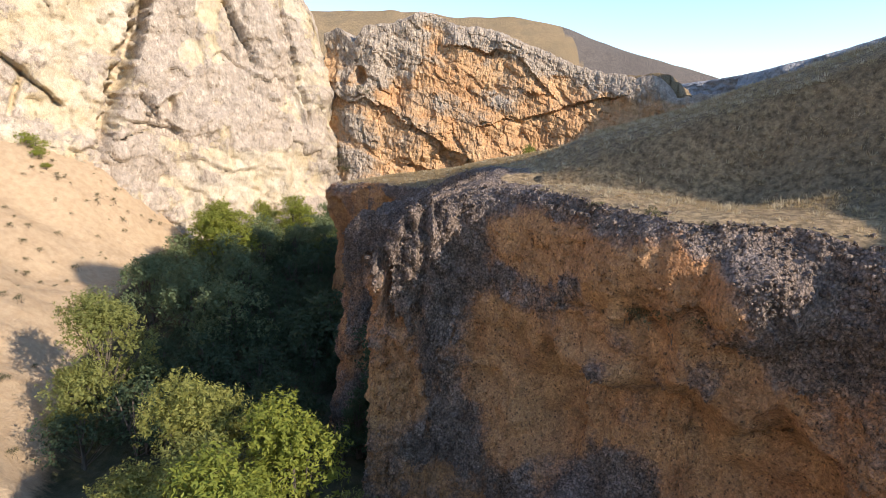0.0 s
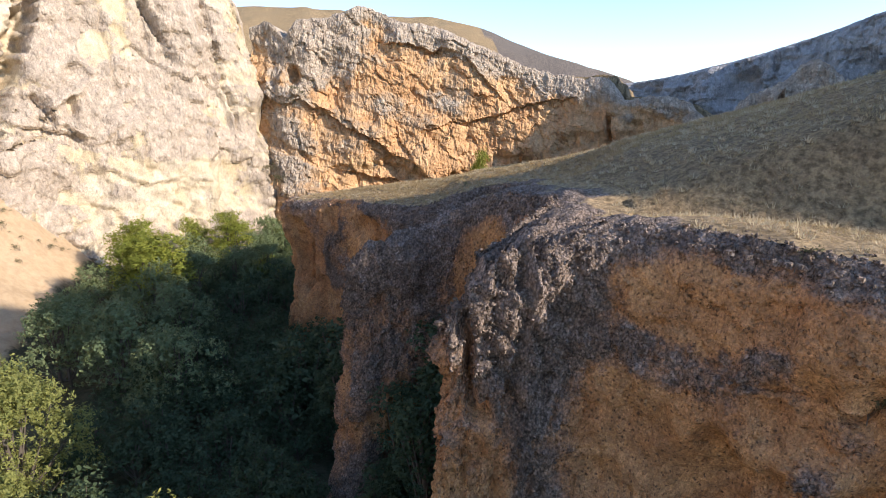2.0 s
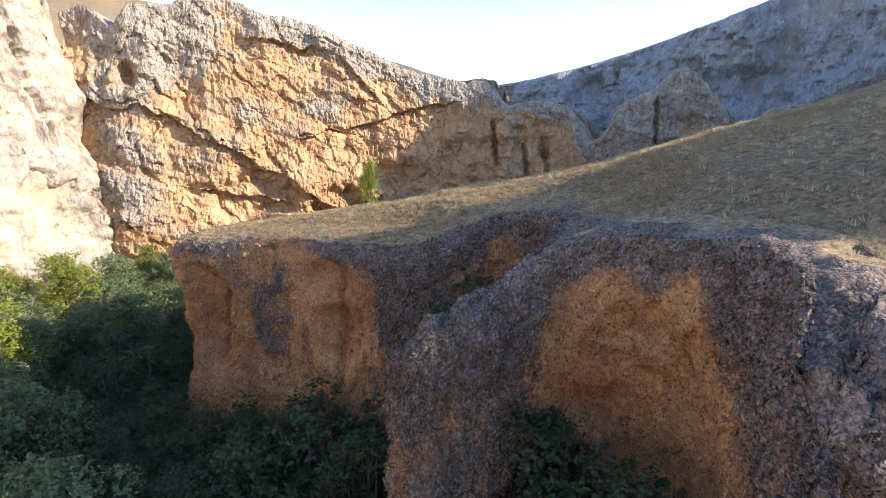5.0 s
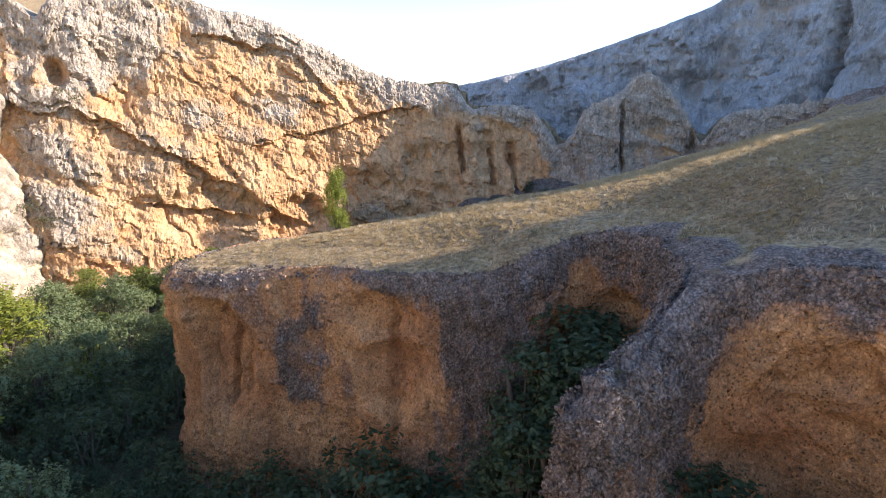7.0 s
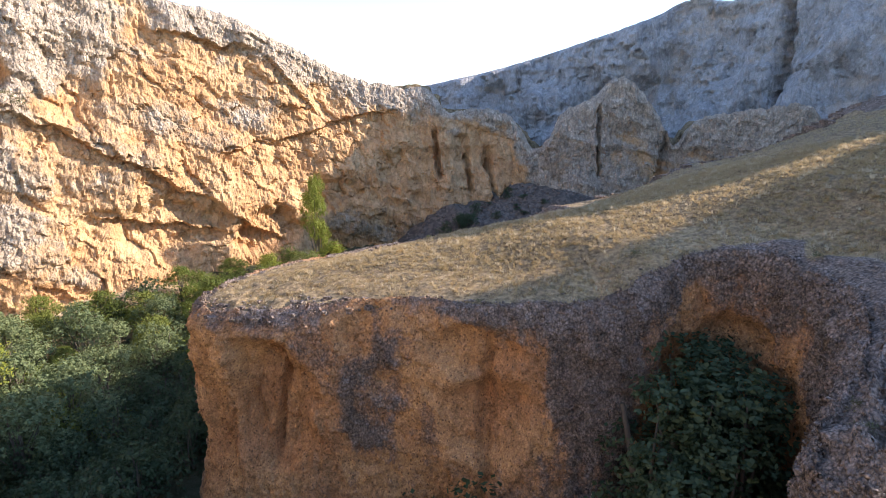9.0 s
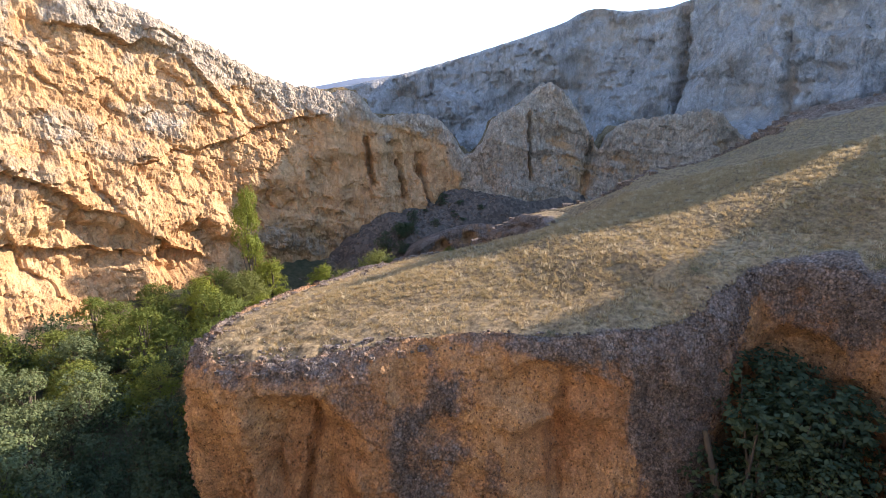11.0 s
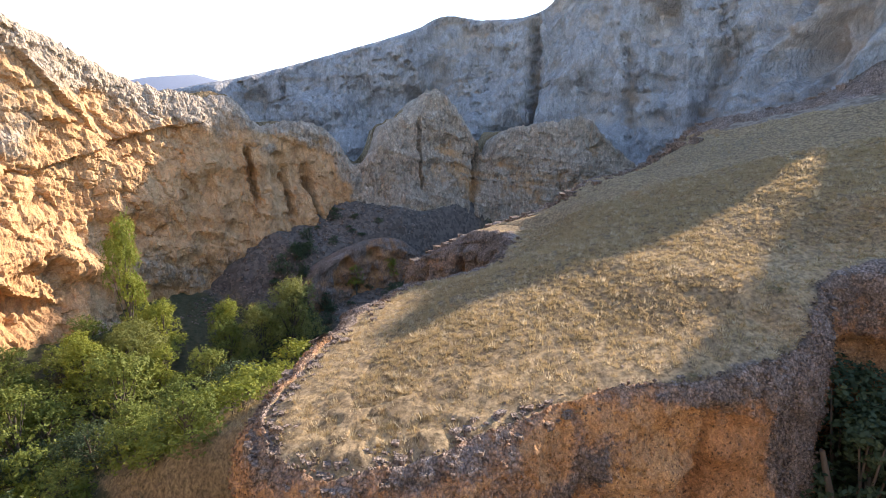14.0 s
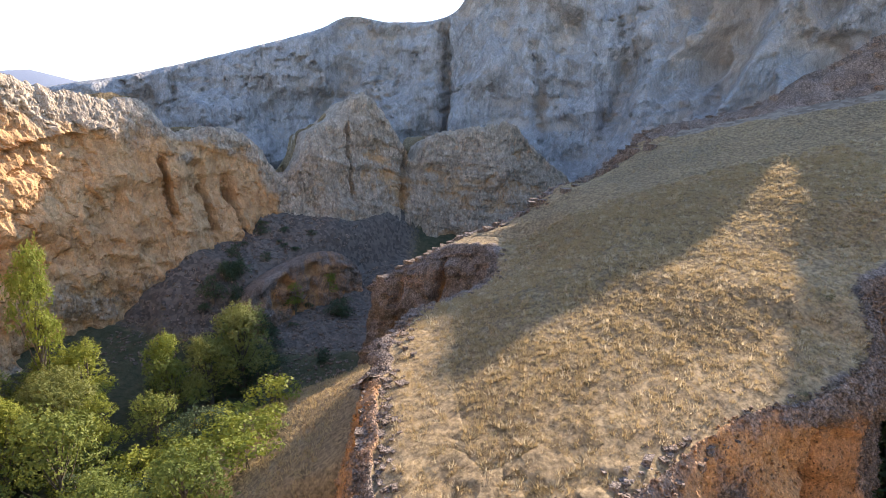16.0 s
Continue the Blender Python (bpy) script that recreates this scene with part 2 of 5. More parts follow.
def conglomerate(name):
    """Grey crust set with small pebbles; where the attribute fresh is high the crust has fallen from ochre, pitted rock."""
    m, n, l, b = material(name, 0.95)
    v = coords(n, l)
    big = noise_tex(n, l, v, 0.22, 4, 0.6)
    mid = noise_tex(n, l, v, 0.8, 6, 0.62)
    runs = noise_tex(n, l, coords(n, l, (1, 1, 0.22)), 0.9, 5, 0.62, 0.3)
    fine = noise_tex(n, l, v, 6.0, 6, 0.72)

    def cells(scale, wobble):
        w = n.new("ShaderNodeTexNoise")
        w.inputs["Scale"].default_value, w.inputs["Detail"].default_value = scale * 0.7, 2
        l.new(v, w.inputs["Vector"])
        c = n.new("ShaderNodeTexVoronoi")
        c.inputs["Scale"].default_value = scale
        l.new(mix(n, l, wobble / scale, coords(n, l, (1, 1, 0.8)), w.outputs["Color"], "ADD"), c.inputs["Vector"])
        return c.outputs["Distance"], c.outputs["Color"]

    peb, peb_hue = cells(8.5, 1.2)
    grit, grit_hue = cells(19.0, 1.0)
    lump, lump_hue = cells(2.6, 1.6)
    lilac = mix(n, l, ramp(n, l, big, [(0.36, 0.0), (0.62, 1.0)]), (0.40, 0.325, 0.285), (0.36, 0.265, 0.202))
    grey = mix(n, l, ramp(n, l, mid, [(0.36, 0.0), (0.64, 1.0)]), lilac, (0.25, 0.188, 0.15))
    grey = mix(n, l, calc(n, l, "MULTIPLY", ramp(n, l, runs, [(0.5, 0.0), (0.66, 1.0)]), 0.5), grey, (0.165, 0.118, 0.092))
    grey = mix(n, l, 0.9, grey, ramp(n, l, peb_hue, [(0.0, 0.62), (0.55, 1.0), (1.0, 1.28)]), "MULTIPLY")
    grey = mix(n, l, 0.6, grey, ramp(n, l, grit_hue, [(0.0, 0.6), (1.0, 1.35)]), "MULTIPLY")
    # shade between pebbles painted into the crust colour
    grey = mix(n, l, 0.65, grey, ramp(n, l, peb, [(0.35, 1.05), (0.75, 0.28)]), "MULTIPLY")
    ochre = mix(n, l, ramp(n, l, big, [(0.38, 0.0), (0.62, 1.0)]), (0.53, 0.30, 0.142), (0.42, 0.207, 0.095))
    ochre = mix(n, l, calc(n, l, "MULTIPLY", ramp(n, l, runs, [(0.46, 0.0), (0.68, 1.0)]), 0.5), ochre, (0.27, 0.155, 0.085))
    ochre = mix(n, l, 0.4, ochre, ramp(n, l, lump_hue, [(0.1, 0.68), (0.9, 1.25)]), "MULTIPLY")
    ochre = mix(n, l, 0.55, ochre, ramp(n, l, grit_hue, [(0.0, 0.5), (1.0, 1.45)]), "MULTIPLY")
    ochre = mix(n, l, 0.45, ochre, ramp(n, l, peb_hue, [(0.0, 0.6), (1.0, 1.35)]), "MULTIPLY")
    # small pits, coloured near black for the shade inside them
    hole = calc(n, l, "MULTIPLY", ramp(n, l, peb_hue, [(0.26, 1.0), (0.29, 0.0)]), ramp(n, l, peb, [(0.28, 1.0), (0.45, 0.0)]))
    ochre = mix(n, l, calc(n, l, "MULTIPLY", hole, 0.75), ochre, (0.10, 0.06, 0.04))
    f = calc(n, l, "ADD", attribute(n, "fresh"), calc(n, l, "MULTIPLY", calc(n, l, "SUBTRACT", mid, 0.5), 1.5))
    f = calc(n, l, "ADD", f, calc(n, l, "MULTIPLY", calc(n, l, "SUBTRACT", runs, 0.5), 0.7))
    f = calc(n, l, "ADD", f, calc(n, l, "MULTIPLY", calc(n, l, "SUBTRACT", fine, 0.5), 0.9))
    f = calc(n, l, "ADD", f, calc(n, l, "MULTIPLY", calc(n, l, "SUBTRACT", grit_hue, 0.5), 0.16))
    f = ramp(n, l, f, [(0.17, 0.0), (0.84, 1.0)])
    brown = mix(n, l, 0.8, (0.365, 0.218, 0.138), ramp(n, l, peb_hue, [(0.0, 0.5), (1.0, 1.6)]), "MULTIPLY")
    # gap shade painted into the brown rock too
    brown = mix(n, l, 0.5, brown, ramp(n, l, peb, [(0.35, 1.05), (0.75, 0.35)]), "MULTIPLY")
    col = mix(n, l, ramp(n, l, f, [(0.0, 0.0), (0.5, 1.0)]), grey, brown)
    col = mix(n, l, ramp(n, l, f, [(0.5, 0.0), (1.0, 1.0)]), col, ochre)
    col = mix(n, l, 0.5, col, ramp(n, l, fine, [(0.32, 0.5), (0.68, 1.45)]), "MULTIPLY")
    turf = ramp(n, l, calc(n, l, "ADD", attribute(n, "turf"), calc(n, l, "MULTIPLY", calc(n, l, "SUBTRACT", mid, 0.5), 0.9)), [(0.42, 0.0), (0.62, 1.0)])
    straw = mix(n, l, ramp(n, l, mid, [(0.35, 0.0), (0.65, 1.0)]), STRAW_A, STRAW_B)
    straw = mix(n, l, 0.7, straw, ramp(n, l, fine, [(0.3, 0.5), (0.7, 1.3)]), "MULTIPLY")
    straw = mix(n, l, 0.85, straw, ramp(n, l, noise_tex(n, l, v, 3.6, 4, 0.6), [(0.36, 0.5), (0.6, 1.35)]), "MULTIPLY")
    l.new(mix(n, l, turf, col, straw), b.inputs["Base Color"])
    soft = calc(n, l, "MULTIPLY", calc(n, l, "SUBTRACT", 1.0, calc(n, l, "MULTIPLY", f, 0.35)), calc(n, l, "SUBTRACT", 1.0, calc(n, l, "MULTIPLY", turf, 0.9)))
    nrm = bump(n, l, calc(n, l, "MULTIPLY", calc(n, l, "SUBTRACT", 0.7, lump), soft), 0.8, 0.16)
    nrm = bump(n, l, calc(n, l, "MULTIPLY", calc(n, l, "SUBTRACT", 0.7, peb), soft), 1.0, 0.12, nrm)
    nrm = bump(n, l, calc(n, l, "MULTIPLY", calc(n, l, "SUBTRACT", 0.7, grit), soft), 0.8, 0.04, nrm)
    nrm = bump(n, l, hole, 0.6, -0.06, nrm)
    nrm = bump(n, l, fine, 0.7, 0.06, nrm)
    l.new(nrm, b.inputs["Normal"])
    return m


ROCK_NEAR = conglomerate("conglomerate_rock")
ROCK_MID = rock("ochre_limestone", (0.57, 0.47, 0.365), (0.44, 0.345, 0.26), (0.63, 0.41, 0.225), (0.55, 0.31, 0.15), 3.4, 0.15, 0.4, (0.75, 1.22), 0.3, 0.30, 0.25, (0.48, 0.33, 0.205))
ROCK_PALE = rock("cream_limestone", (0.53, 0.435, 0.34), (0.41, 0.33, 0.255), (0.58, 0.49, 0.375), (0.54, 0.43, 0.275), 2.2, 0.12, 0.3, (0.82, 1.14), 0.22, 0.13, 0.12, (0.47, 0.385, 0.30))
# grey limestone with the ravine's haze mixed in: paler, bluer base colours
ROCK_FAR = rock("grey_limestone", (0.42, 0.40, 0.395), (0.34, 0.32, 0.312), (0.50, 0.425, 0.37), (0.43, 0.355, 0.30), 1.4, 0.2, 0.6, (0.84, 1.12), 0.15, 0.28, 0.08)


def ground_material():
    m, n, l, b = material("dry_ground", 0.97)
    v = coords(n, l)
    big, mid, fine = noise_tex(n, l, v, 0.12, 4), noise_tex(n, l, v, 1.1, 6, 0.7), noise_tex(n, l, v, 9.0, 5, 0.75)
    straw = mix(n, l, ramp(n, l, mid, [(0.35, 0.0), (0.65, 1.0)]), STRAW_A, STRAW_B)
    straw = mix(n, l, ramp(n, l, big, [(0.45, 0.0), (0.7, 1.0)]), straw, (0.235, 0.175, 0.105))
    straw = mix(n, l, 0.7, straw, ramp(n, l, fine, [(0.3, 0.5), (0.7, 1.3)]), "MULTIPLY")
    clump = noise_tex(n, l, v, 3.6, 4, 0.6)
    straw = mix(n, l, 0.85, straw, ramp(n, l, clump, [(0.36, 0.5), (0.6, 1.35)]), "MULTIPLY")
    pale = mix(n, l, ramp(n, l, mid, [(0.4, 0.0), (0.62, 1.0)]), (0.55, 0.40, 0.25), (0.47, 0.33, 0.20))
    pale = mix(n, l, 0.4, pale, ramp(n, l, fine, [(0.3, 0.65), (0.7, 1.2)]), "MULTIPLY")
    litter = mix(n, l, ramp(n, l, mid, [(0.4, 0.0), (0.62, 1.0)]), (0.10, 0.095, 0.055), (0.055, 0.06, 0.03))
    stones = n.new("ShaderNodeTexVoronoi")
    stones.inputs["Scale"].default_value = 2.2
    l.new(v, stones.inputs["Vector"])
    scree = mix(n, l, ramp(n, l, stones.outputs["Color"], [(0.2, 0.0), (0.8, 1.0)]), (0.19, 0.155, 0.13), (0.095, 0.08, 0.068))
    col = mix(n, l, ramp(n, l, calc(n, l, "ADD", attribute(n, "pale"), calc(n, l, "MULTIPLY", calc(n, l, "SUBTRACT", mid, 0.5), 0.6)), [(0.4, 0.0), (0.6, 1.0)]), straw, pale)
    col = mix(n, l, ramp(n, l, calc(n, l, "ADD", attribute(n, "litter"), calc(n, l, "MULTIPLY", calc(n, l, "SUBTRACT", mid, 0.5), 0.6)), [(0.4, 0.0), (0.6, 1.0)]), col, litter)
    col = mix(n, l, ramp(n, l, calc(n, l, "ADD", attribute(n, "scree"), calc(n, l, "MULTIPLY", calc(n, l, "SUBTRACT", mid, 0.5), 0.6)), [(0.4, 0.0), (0.6, 1.0)]), col, scree)
    bare = mix(n, l, ramp(n, l, stones.outputs["Color"], [(0.2, 0.0), (0.8, 1.0)]), (0.33, 0.27, 0.21), (0.19, 0.15, 0.115))
    bare = mix(n, l, 0.5, bare, ramp(n, l, fine, [(0.25, 0.55), (0.75, 1.3)]), "MULTIPLY")
    col = mix(n, l, ramp(n, l, calc(n, l, "ADD", attribute(n, "stone"), calc(n, l, "MULTIPLY", calc(n, l, "SUBTRACT", mid, 0.5), 0.9)), [(0.42, 0.0), (0.62, 1.0)]), col, bare)
    # far ground tinted blue in its colour to stand for haze
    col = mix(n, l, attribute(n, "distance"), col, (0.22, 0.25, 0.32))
    l.new(col, b.inputs["Base Color"])
    nrm = bump(n, l, fine, 0.9, 0.10)
    nrm = bump(n, l, clump, 0.8, 0.18, nrm)
    nrm = bump(n, l, mid, 0.6, 0.25, nrm)
    l.new(nrm, b.inputs["Normal"])
    return m


GROUND = ground_material()


def leaf_material(name, a, b_, c, thin=0.35):
    m, n, l, b = material(name, 0.6)
    g = n.new("ShaderNodeNewGeometry")
    o = n.new("ShaderNodeObjectInfo")
    col = mix(n, l, g.outputs["Random Per Island"], a, b_)
    col = mix(n, l, calc(n, l, "MULTIPLY", o.outputs["Random"], 0.6), col, c)
    l.new(col, b.inputs["Base Color"])
    t = n.new("ShaderNodeBsdfTranslucent")
    l.new(col, t.inputs["Color"])
    ms = n.new("ShaderNodeMixShader")
    ms.inputs[0].default_value = thin
    l.new(b.outputs[0], ms.inputs[1])
    l.new(t.outputs[0], ms.inputs[2])
    l.new(ms.outputs[0], n["Material Output"].inputs["Surface"])
    return m


LEAF_WILLOW = leaf_material("willow_leaf", (0.20, 0.215, 0.055), (0.35, 0.335, 0.095), (0.17, 0.20, 0.075))
# willow leaf for the shaded wood, its colour lowered and blued for shade
LEAF_SALLOW_SHADE = leaf_material("sallow_leaf", (0.13, 0.168, 0.078), (0.215, 0.245, 0.11), (0.115, 0.158, 0.08), 0.25)
# the same willow's leaf for sunlit ground, sun warmth put into the colour
LEAF_VALLEY_SUN = leaf_material("valley_leaf", (0.15, 0.185, 0.042), (0.25, 0.265, 0.065), (0.13, 0.18, 0.045), 0.35)
LEAF_POPLAR = leaf_material("poplar_leaf", (0.18, 0.215, 0.035), (0.31, 0.31, 0.055), (0.20, 0.24, 0.045))
# dark bluish green: the gorge's shade is put into this leaf colour
LEAF_SHADE = leaf_material("thicket_leaf", (0.056, 0.084, 0.043), (0.102, 0.135, 0.066), (0.064, 0.10, 0.054))
LEAF_DRY = leaf_material("dry_shrub_leaf", (0.11, 0.11, 0.05), (0.17, 0.15, 0.075), (0.13, 0.12, 0.06))
STRAW = leaf_material("straw_blade", (0.55, 0.42, 0.225), (0.36, 0.26, 0.138), (0.45, 0.335, 0.18), 0.5)
PALE_STRAW = leaf_material("pale_straw_blade", (0.66, 0.54, 0.36), (0.50, 0.40, 0.25), (0.58, 0.47, 0.30), 0.5)


def bark_material():
    m, n, l, b = material("pale_bark", 0.9)
    v = coords(n, l, (1, 1, 0.3))
    t = noise_tex(n, l, v, 8, 5)
    l.new(mix(n, l, t, (0.07, 0.055, 0.042), (0.17, 0.145, 0.115)), b.inputs["Base Color"])
    l.new(bump(n, l, t, 0.8, 0.03), b.inputs["Normal"])
    return m


BARK = bark_material()

# ---- plan of the land ----
# each row: x, y, height of the rim, height of the foot, how far the foot stands out
RIM_FACE = [
    (52, -36, 26, 8, 3), (36, -17, 25, 7, 3), (24.5, -2.5, 25.2, 6, 2), (17.5, 9.0, 25.8, 6, 1.5), (14.7, 12.3, 25.9, 6, 1.2), (13.3, 15.5, 25.8, 6, 1.0), (11.6, 17.9, 26.2, 6, 0.8),
    (9.4, 18.7, 26.2, 6, 0.8), (7.7, 19.8, 26.2, 6, 0.8), (5.4, 22.6, 26.4, 6, 1), (4.3, 24.6, 26.5, 6, 1),
]
RIM_BUTTRESS = [
    (2.8, 26.3, 26.4, 6, 1), (0.9, 27.5, 26.1, 6, 0.8), (-1.6, 27.4, 25.0, 6, 0.8), (-3.6, 27.6, 23.4, 6, 0.8), (-3.8, 28.8, 23.5, 6, 0.8), (-0.8, 30.8, 25.6, 6, 0.3), (1.3, 33.0, 26.4, 6, -0.4),
    (1.7, 35.6, 26.3, 6, -0.8), (1.2, 38.4, 26.1, 6, -0.6), (0.5, 40.2, 25.6, 6, -0.3), (-0.9, 41.2, 24.7, 6, -0.2), (-2.7, 41.4, 23.7, 6, 0.3),
]
RIM_ALCOVE = [
    (-4.7, 41.0, 22.9, 6, 1.0), (-6.8, 41.0, 22.2, 6, 1.4), (-7.8, 42.2, 21.4, 6, 1.2), (-6.9, 43.4, 21.7, 6, 0.6), (-3.4, 43.3, 23.1, 6, 0.2), (-0.8, 43.6, 24.2, 6, -0.2), (1.6, 44.5, 24.9, 6, -0.5), (3.4, 46.6, 25.0, 6, -0.8), (4.4, 48.6, 25.2, 6, -1.0),
    (3.8, 50.6, 24.9, 6, -0.6), (0.6, 51.9, 24.0, 6, 0.2), (-1.6, 53.2, 23.0, 6, 1.0), (-3.9, 55.4, 22.8, 6, 1.4),
]
PROMONTORY = RIM_FACE + RIM_BUTTRESS + RIM_ALCOVE
RIM_TIP = [
    (-5.6, 58.0, 22.6, 6, 0.8), (-7.0, 61.0, 22.5, 6, 0.5), (-8.9, 63.8, 22.2, 6, 0.8), (-11.2, 66.2, 21.8, 6, 0.8), (-13.2, 68.6, 21.4, 6, 0.5), (-14.4, 71.6, 21.2, 6, 0.8), (-13.6, 74.6, 21.2, 7, 1.5),
    (-11.0, 76.6, 21.3, 10, 2), (-7.4, 77.3, 21.5, 15, 2), (-2, 78.2, 21.3, 17, 2), (4.4, 78.4, 21.2, 17.5, 2), (10, 77.6, 21.2, 17, 2),
]
RIM_NORTH = [
    (13.4, 74.8, 21.2, 15, 2), (17, 72.6, 21.6, 15, 1.5), (20.6, 72.4, 22.0, 14, 1.5), (22.8, 75.4, 21.8, 12, 2), (24.2, 79.2, 20.6, 10.5, 2.5), (26.6, 83.4, 18.4, 9, 2.5), (29.4, 83.8, 17.6, 9, 2.5),
    (30.6, 79, 20.0, 10, 2.5), (31.2, 73, 22.6, 11, 2.5), (33.6, 67, 25.0, 12, 3), (37, 62, 27.4, 14, 3), (41.5, 56, 30.8, 16, 3),
]
RIM_EAST = [
    (44, 51.5, 32.4, 17, 3), (43, 46.5, 33.6, 18, 3), (41, 42, 35.4, 19, 3), (39.6, 38.6, 38.2, 20, 3), (38.6, 35.4, 39.8, 22, 3), (38.4, 30.5, 43, 24, 3), (40, 23, 44, 26, 4),
    (46, 11, 42, 28, 4), (58, -10, 42, 30, 4), (68, -34, 42, 30, 4),
]
TIP = RIM_TIP + RIM_NORTH + RIM_EAST
MID_FACE = [
    (-25.5, 127.5, 46, 10, 2), (-21.5, 126, 46.5, 10, 2), (-18.5, 124.6, 44, 10, 3), (-16, 124.2, 46.8, 10, 3), (-10, 124.5, 47.6, 10, 3), (-3.6, 124, 49.4, 10, 2.5), (3.8, 124, 46.8, 9, 2),
    (10, 124, 46, 9, 2), (18, 123.5, 42.9, 9, 2), (24.6, 123, 40, 9, 2), (31, 122, 37.6, 7, 2), (38, 119.5, 36.2, 8, 2),
]
MID_RIDGE = [
    (42.5, 117, 36.0, 10, 2.5), (45, 114.8, 32.4, 13, 3), (50, 112, 32.4, 15, 3), (54, 109.8, 31.8, 15, 2.5), (56, 107.6, 29.5, 15, 2), (57.6, 105.2, 25.5, 15, 2), (59, 103, 27.0, 15, 2),
    (60.4, 101, 31.6, 15, 2), (62.5, 99, 33.0, 15, 2.5), (64.6, 97.2, 34.4, 15, 2.5), (66.6, 95.2, 37.2, 15, 2.5), (68.2, 93.4, 37.6, 15, 2.5),
]
MID_END = [
    (70, 91.2, 35.0, 15, 2.5), (72, 88.6, 30.6, 15, 2), (73.6, 86.2, 26, 14, 1.5), (74.8, 84.2, 29.6, 14, 2), (76.4, 81.5, 31.0, 14, 2), (78.5, 75.5, 31.8, 14, 2), (80, 69, 32.6, 14, 2),
    (82, 66, 30, 14, 2), (85, 62, 26, 15, 3), (90, 57, 22, 16, 4),
]
WALL_MID = MID_FACE + MID_RIDGE + MID_END
WALL_LEFT = [
    (-120, 40, 58, 8, 8), (-98, 62, 60, 8, 8), (-80, 79, 62, 8, 8), (-67, 90, 63, 8, 7), (-58, 97, 61, 8, 6), (-53.5, 101.5, 60, 7, 5), (-46, 107, 63, 6, 7), (-38, 113.5, 61, 6, 7), (-32, 119.5, 57, 6, 7), (-27, 124, 50, 8, 5), (-25, 128, 42, 10, 3), (-25, 136, 36, 12, 2),
]
# unseen southern crest, heights set to throw the shadow edge on the hill
FAR_SOUTH = [
    (62, -44, 46, 30, 18), (67.8, -33.6, 50, 32, 18), (73.4, -25.3, 52, 34, 18), (75.5, -22.3, 55, 34, 18), (77, -19.8, 56, 34, 18), (78.6, -17.5, 57, 34, 18), (79.1, -16.7, 66, 34, 18),
    (79.6, -16.0, 78, 34, 18), (80.6, -14.5, 81, 34, 18), (83.4, -10.4, 80, 33, 18), (86.6, -5.6, 75, 32, 18), (88.2, -3.2, 70.9, 32, 18), (89, -2.1, 70, 32, 18),
]
# unseen tops again: the dip lets a tongue of sun onto the promontory
FAR_MIDDLE = [
    (90.2, -0.3, 69, 31, 18), (91.2, 1.2, 68.2, 31, 18), (91.9, 2.4, 70.9, 31, 18), (93.5, 4.5, 72.6, 30, 18), (95.7, 7.8, 73.4, 30, 18), (100.2, 14.4, 71, 28, 18), (104, 20.3, 63, 26, 18),
    (109.5, 28.5, 62.4, 24, 17), (114, 35.5, 61.6, 22, 17), (116, 39, 61, 22, 17), (117, 48, 61.4, 20, 15), (117.2, 53, 66, 19, 14), (117.4, 56, 69.5, 19, 14),
]
# first four heights: unseen crest raised to shade the ochre wall's right side
FAR_NORTH = [
    (117.6, 62, 76, 18, 13), (118, 66, 80, 18, 12), (119, 70.5, 79, 18, 12), (120.6, 76, 72, 18, 12), (123, 83, 59.6, 18, 11), (123, 98, 58, 18, 11), (122, 109, 59.6, 18, 11),
    (119.5, 118, 55.8, 18, 10), (111, 138, 49.8, 19, 9), (99, 158, 44, 22, 8), (86, 182, 40, 26, 8), (70, 215, 38, 30, 8),
]
WALL_FAR = FAR_SOUTH + FAR_MIDDLE + FAR_NORTH


def hill_height(x, y):
    """Dry grass hill that falls to the promontory."""
    X, Y = x / 10, (y - 50) / 10
    Y = np.clip(Y, -5.5, 4)
    X = np.clip(X, -2, 6.2)
    z = 24.87 + 2.538 * X - 0.244 * Y - 0.144 * X * X - 0.959 * X * Y - 0.354 * Y * Y
    # the unseen southern shoulder is cut below the low sun to light the rim's grass
    u, s = 0.559 * x + 0.829 * y, 0.829 * x - 0.559 * y
    cap = np.interp(u, [0, 17, 20.2, 21.5, 24, 29.6, 31.2, 32.6, 36], [14, 17.5, 23, 26.3, 26.5, 26.8, 29.6, 34.5, 60]) + 0.39 * np.maximum(s, -3)
    return np.minimum(z, cap)


def shoulder(x, y):
    """How far back from the rim the bare rock reaches."""
    return np.interp(y, [12, 18, 26, 31, 49, 53, 60], [0.5, 0.5, 2.6, 2.8, 1.9, 0.5, 0.15]) * (1 - 0.75 * smooth(2, 5, x) * smooth(29, 25, y)) + 4.5 * smooth(27, 33, x) * smooth(58, 50, y) + 1.5 * smooth(16, 24, x) * smooth(58, 64, y) + 0.8 * fbm(x / 1.6, y / 1.6, 8, 3)


KNOBS = [(33.5, 65.5, 3.5, 1.4), (26.5, 75, 4, 0.9), (42, 53.5, 3.5, 1.0), (21, 72.5, 3, 0.5)]


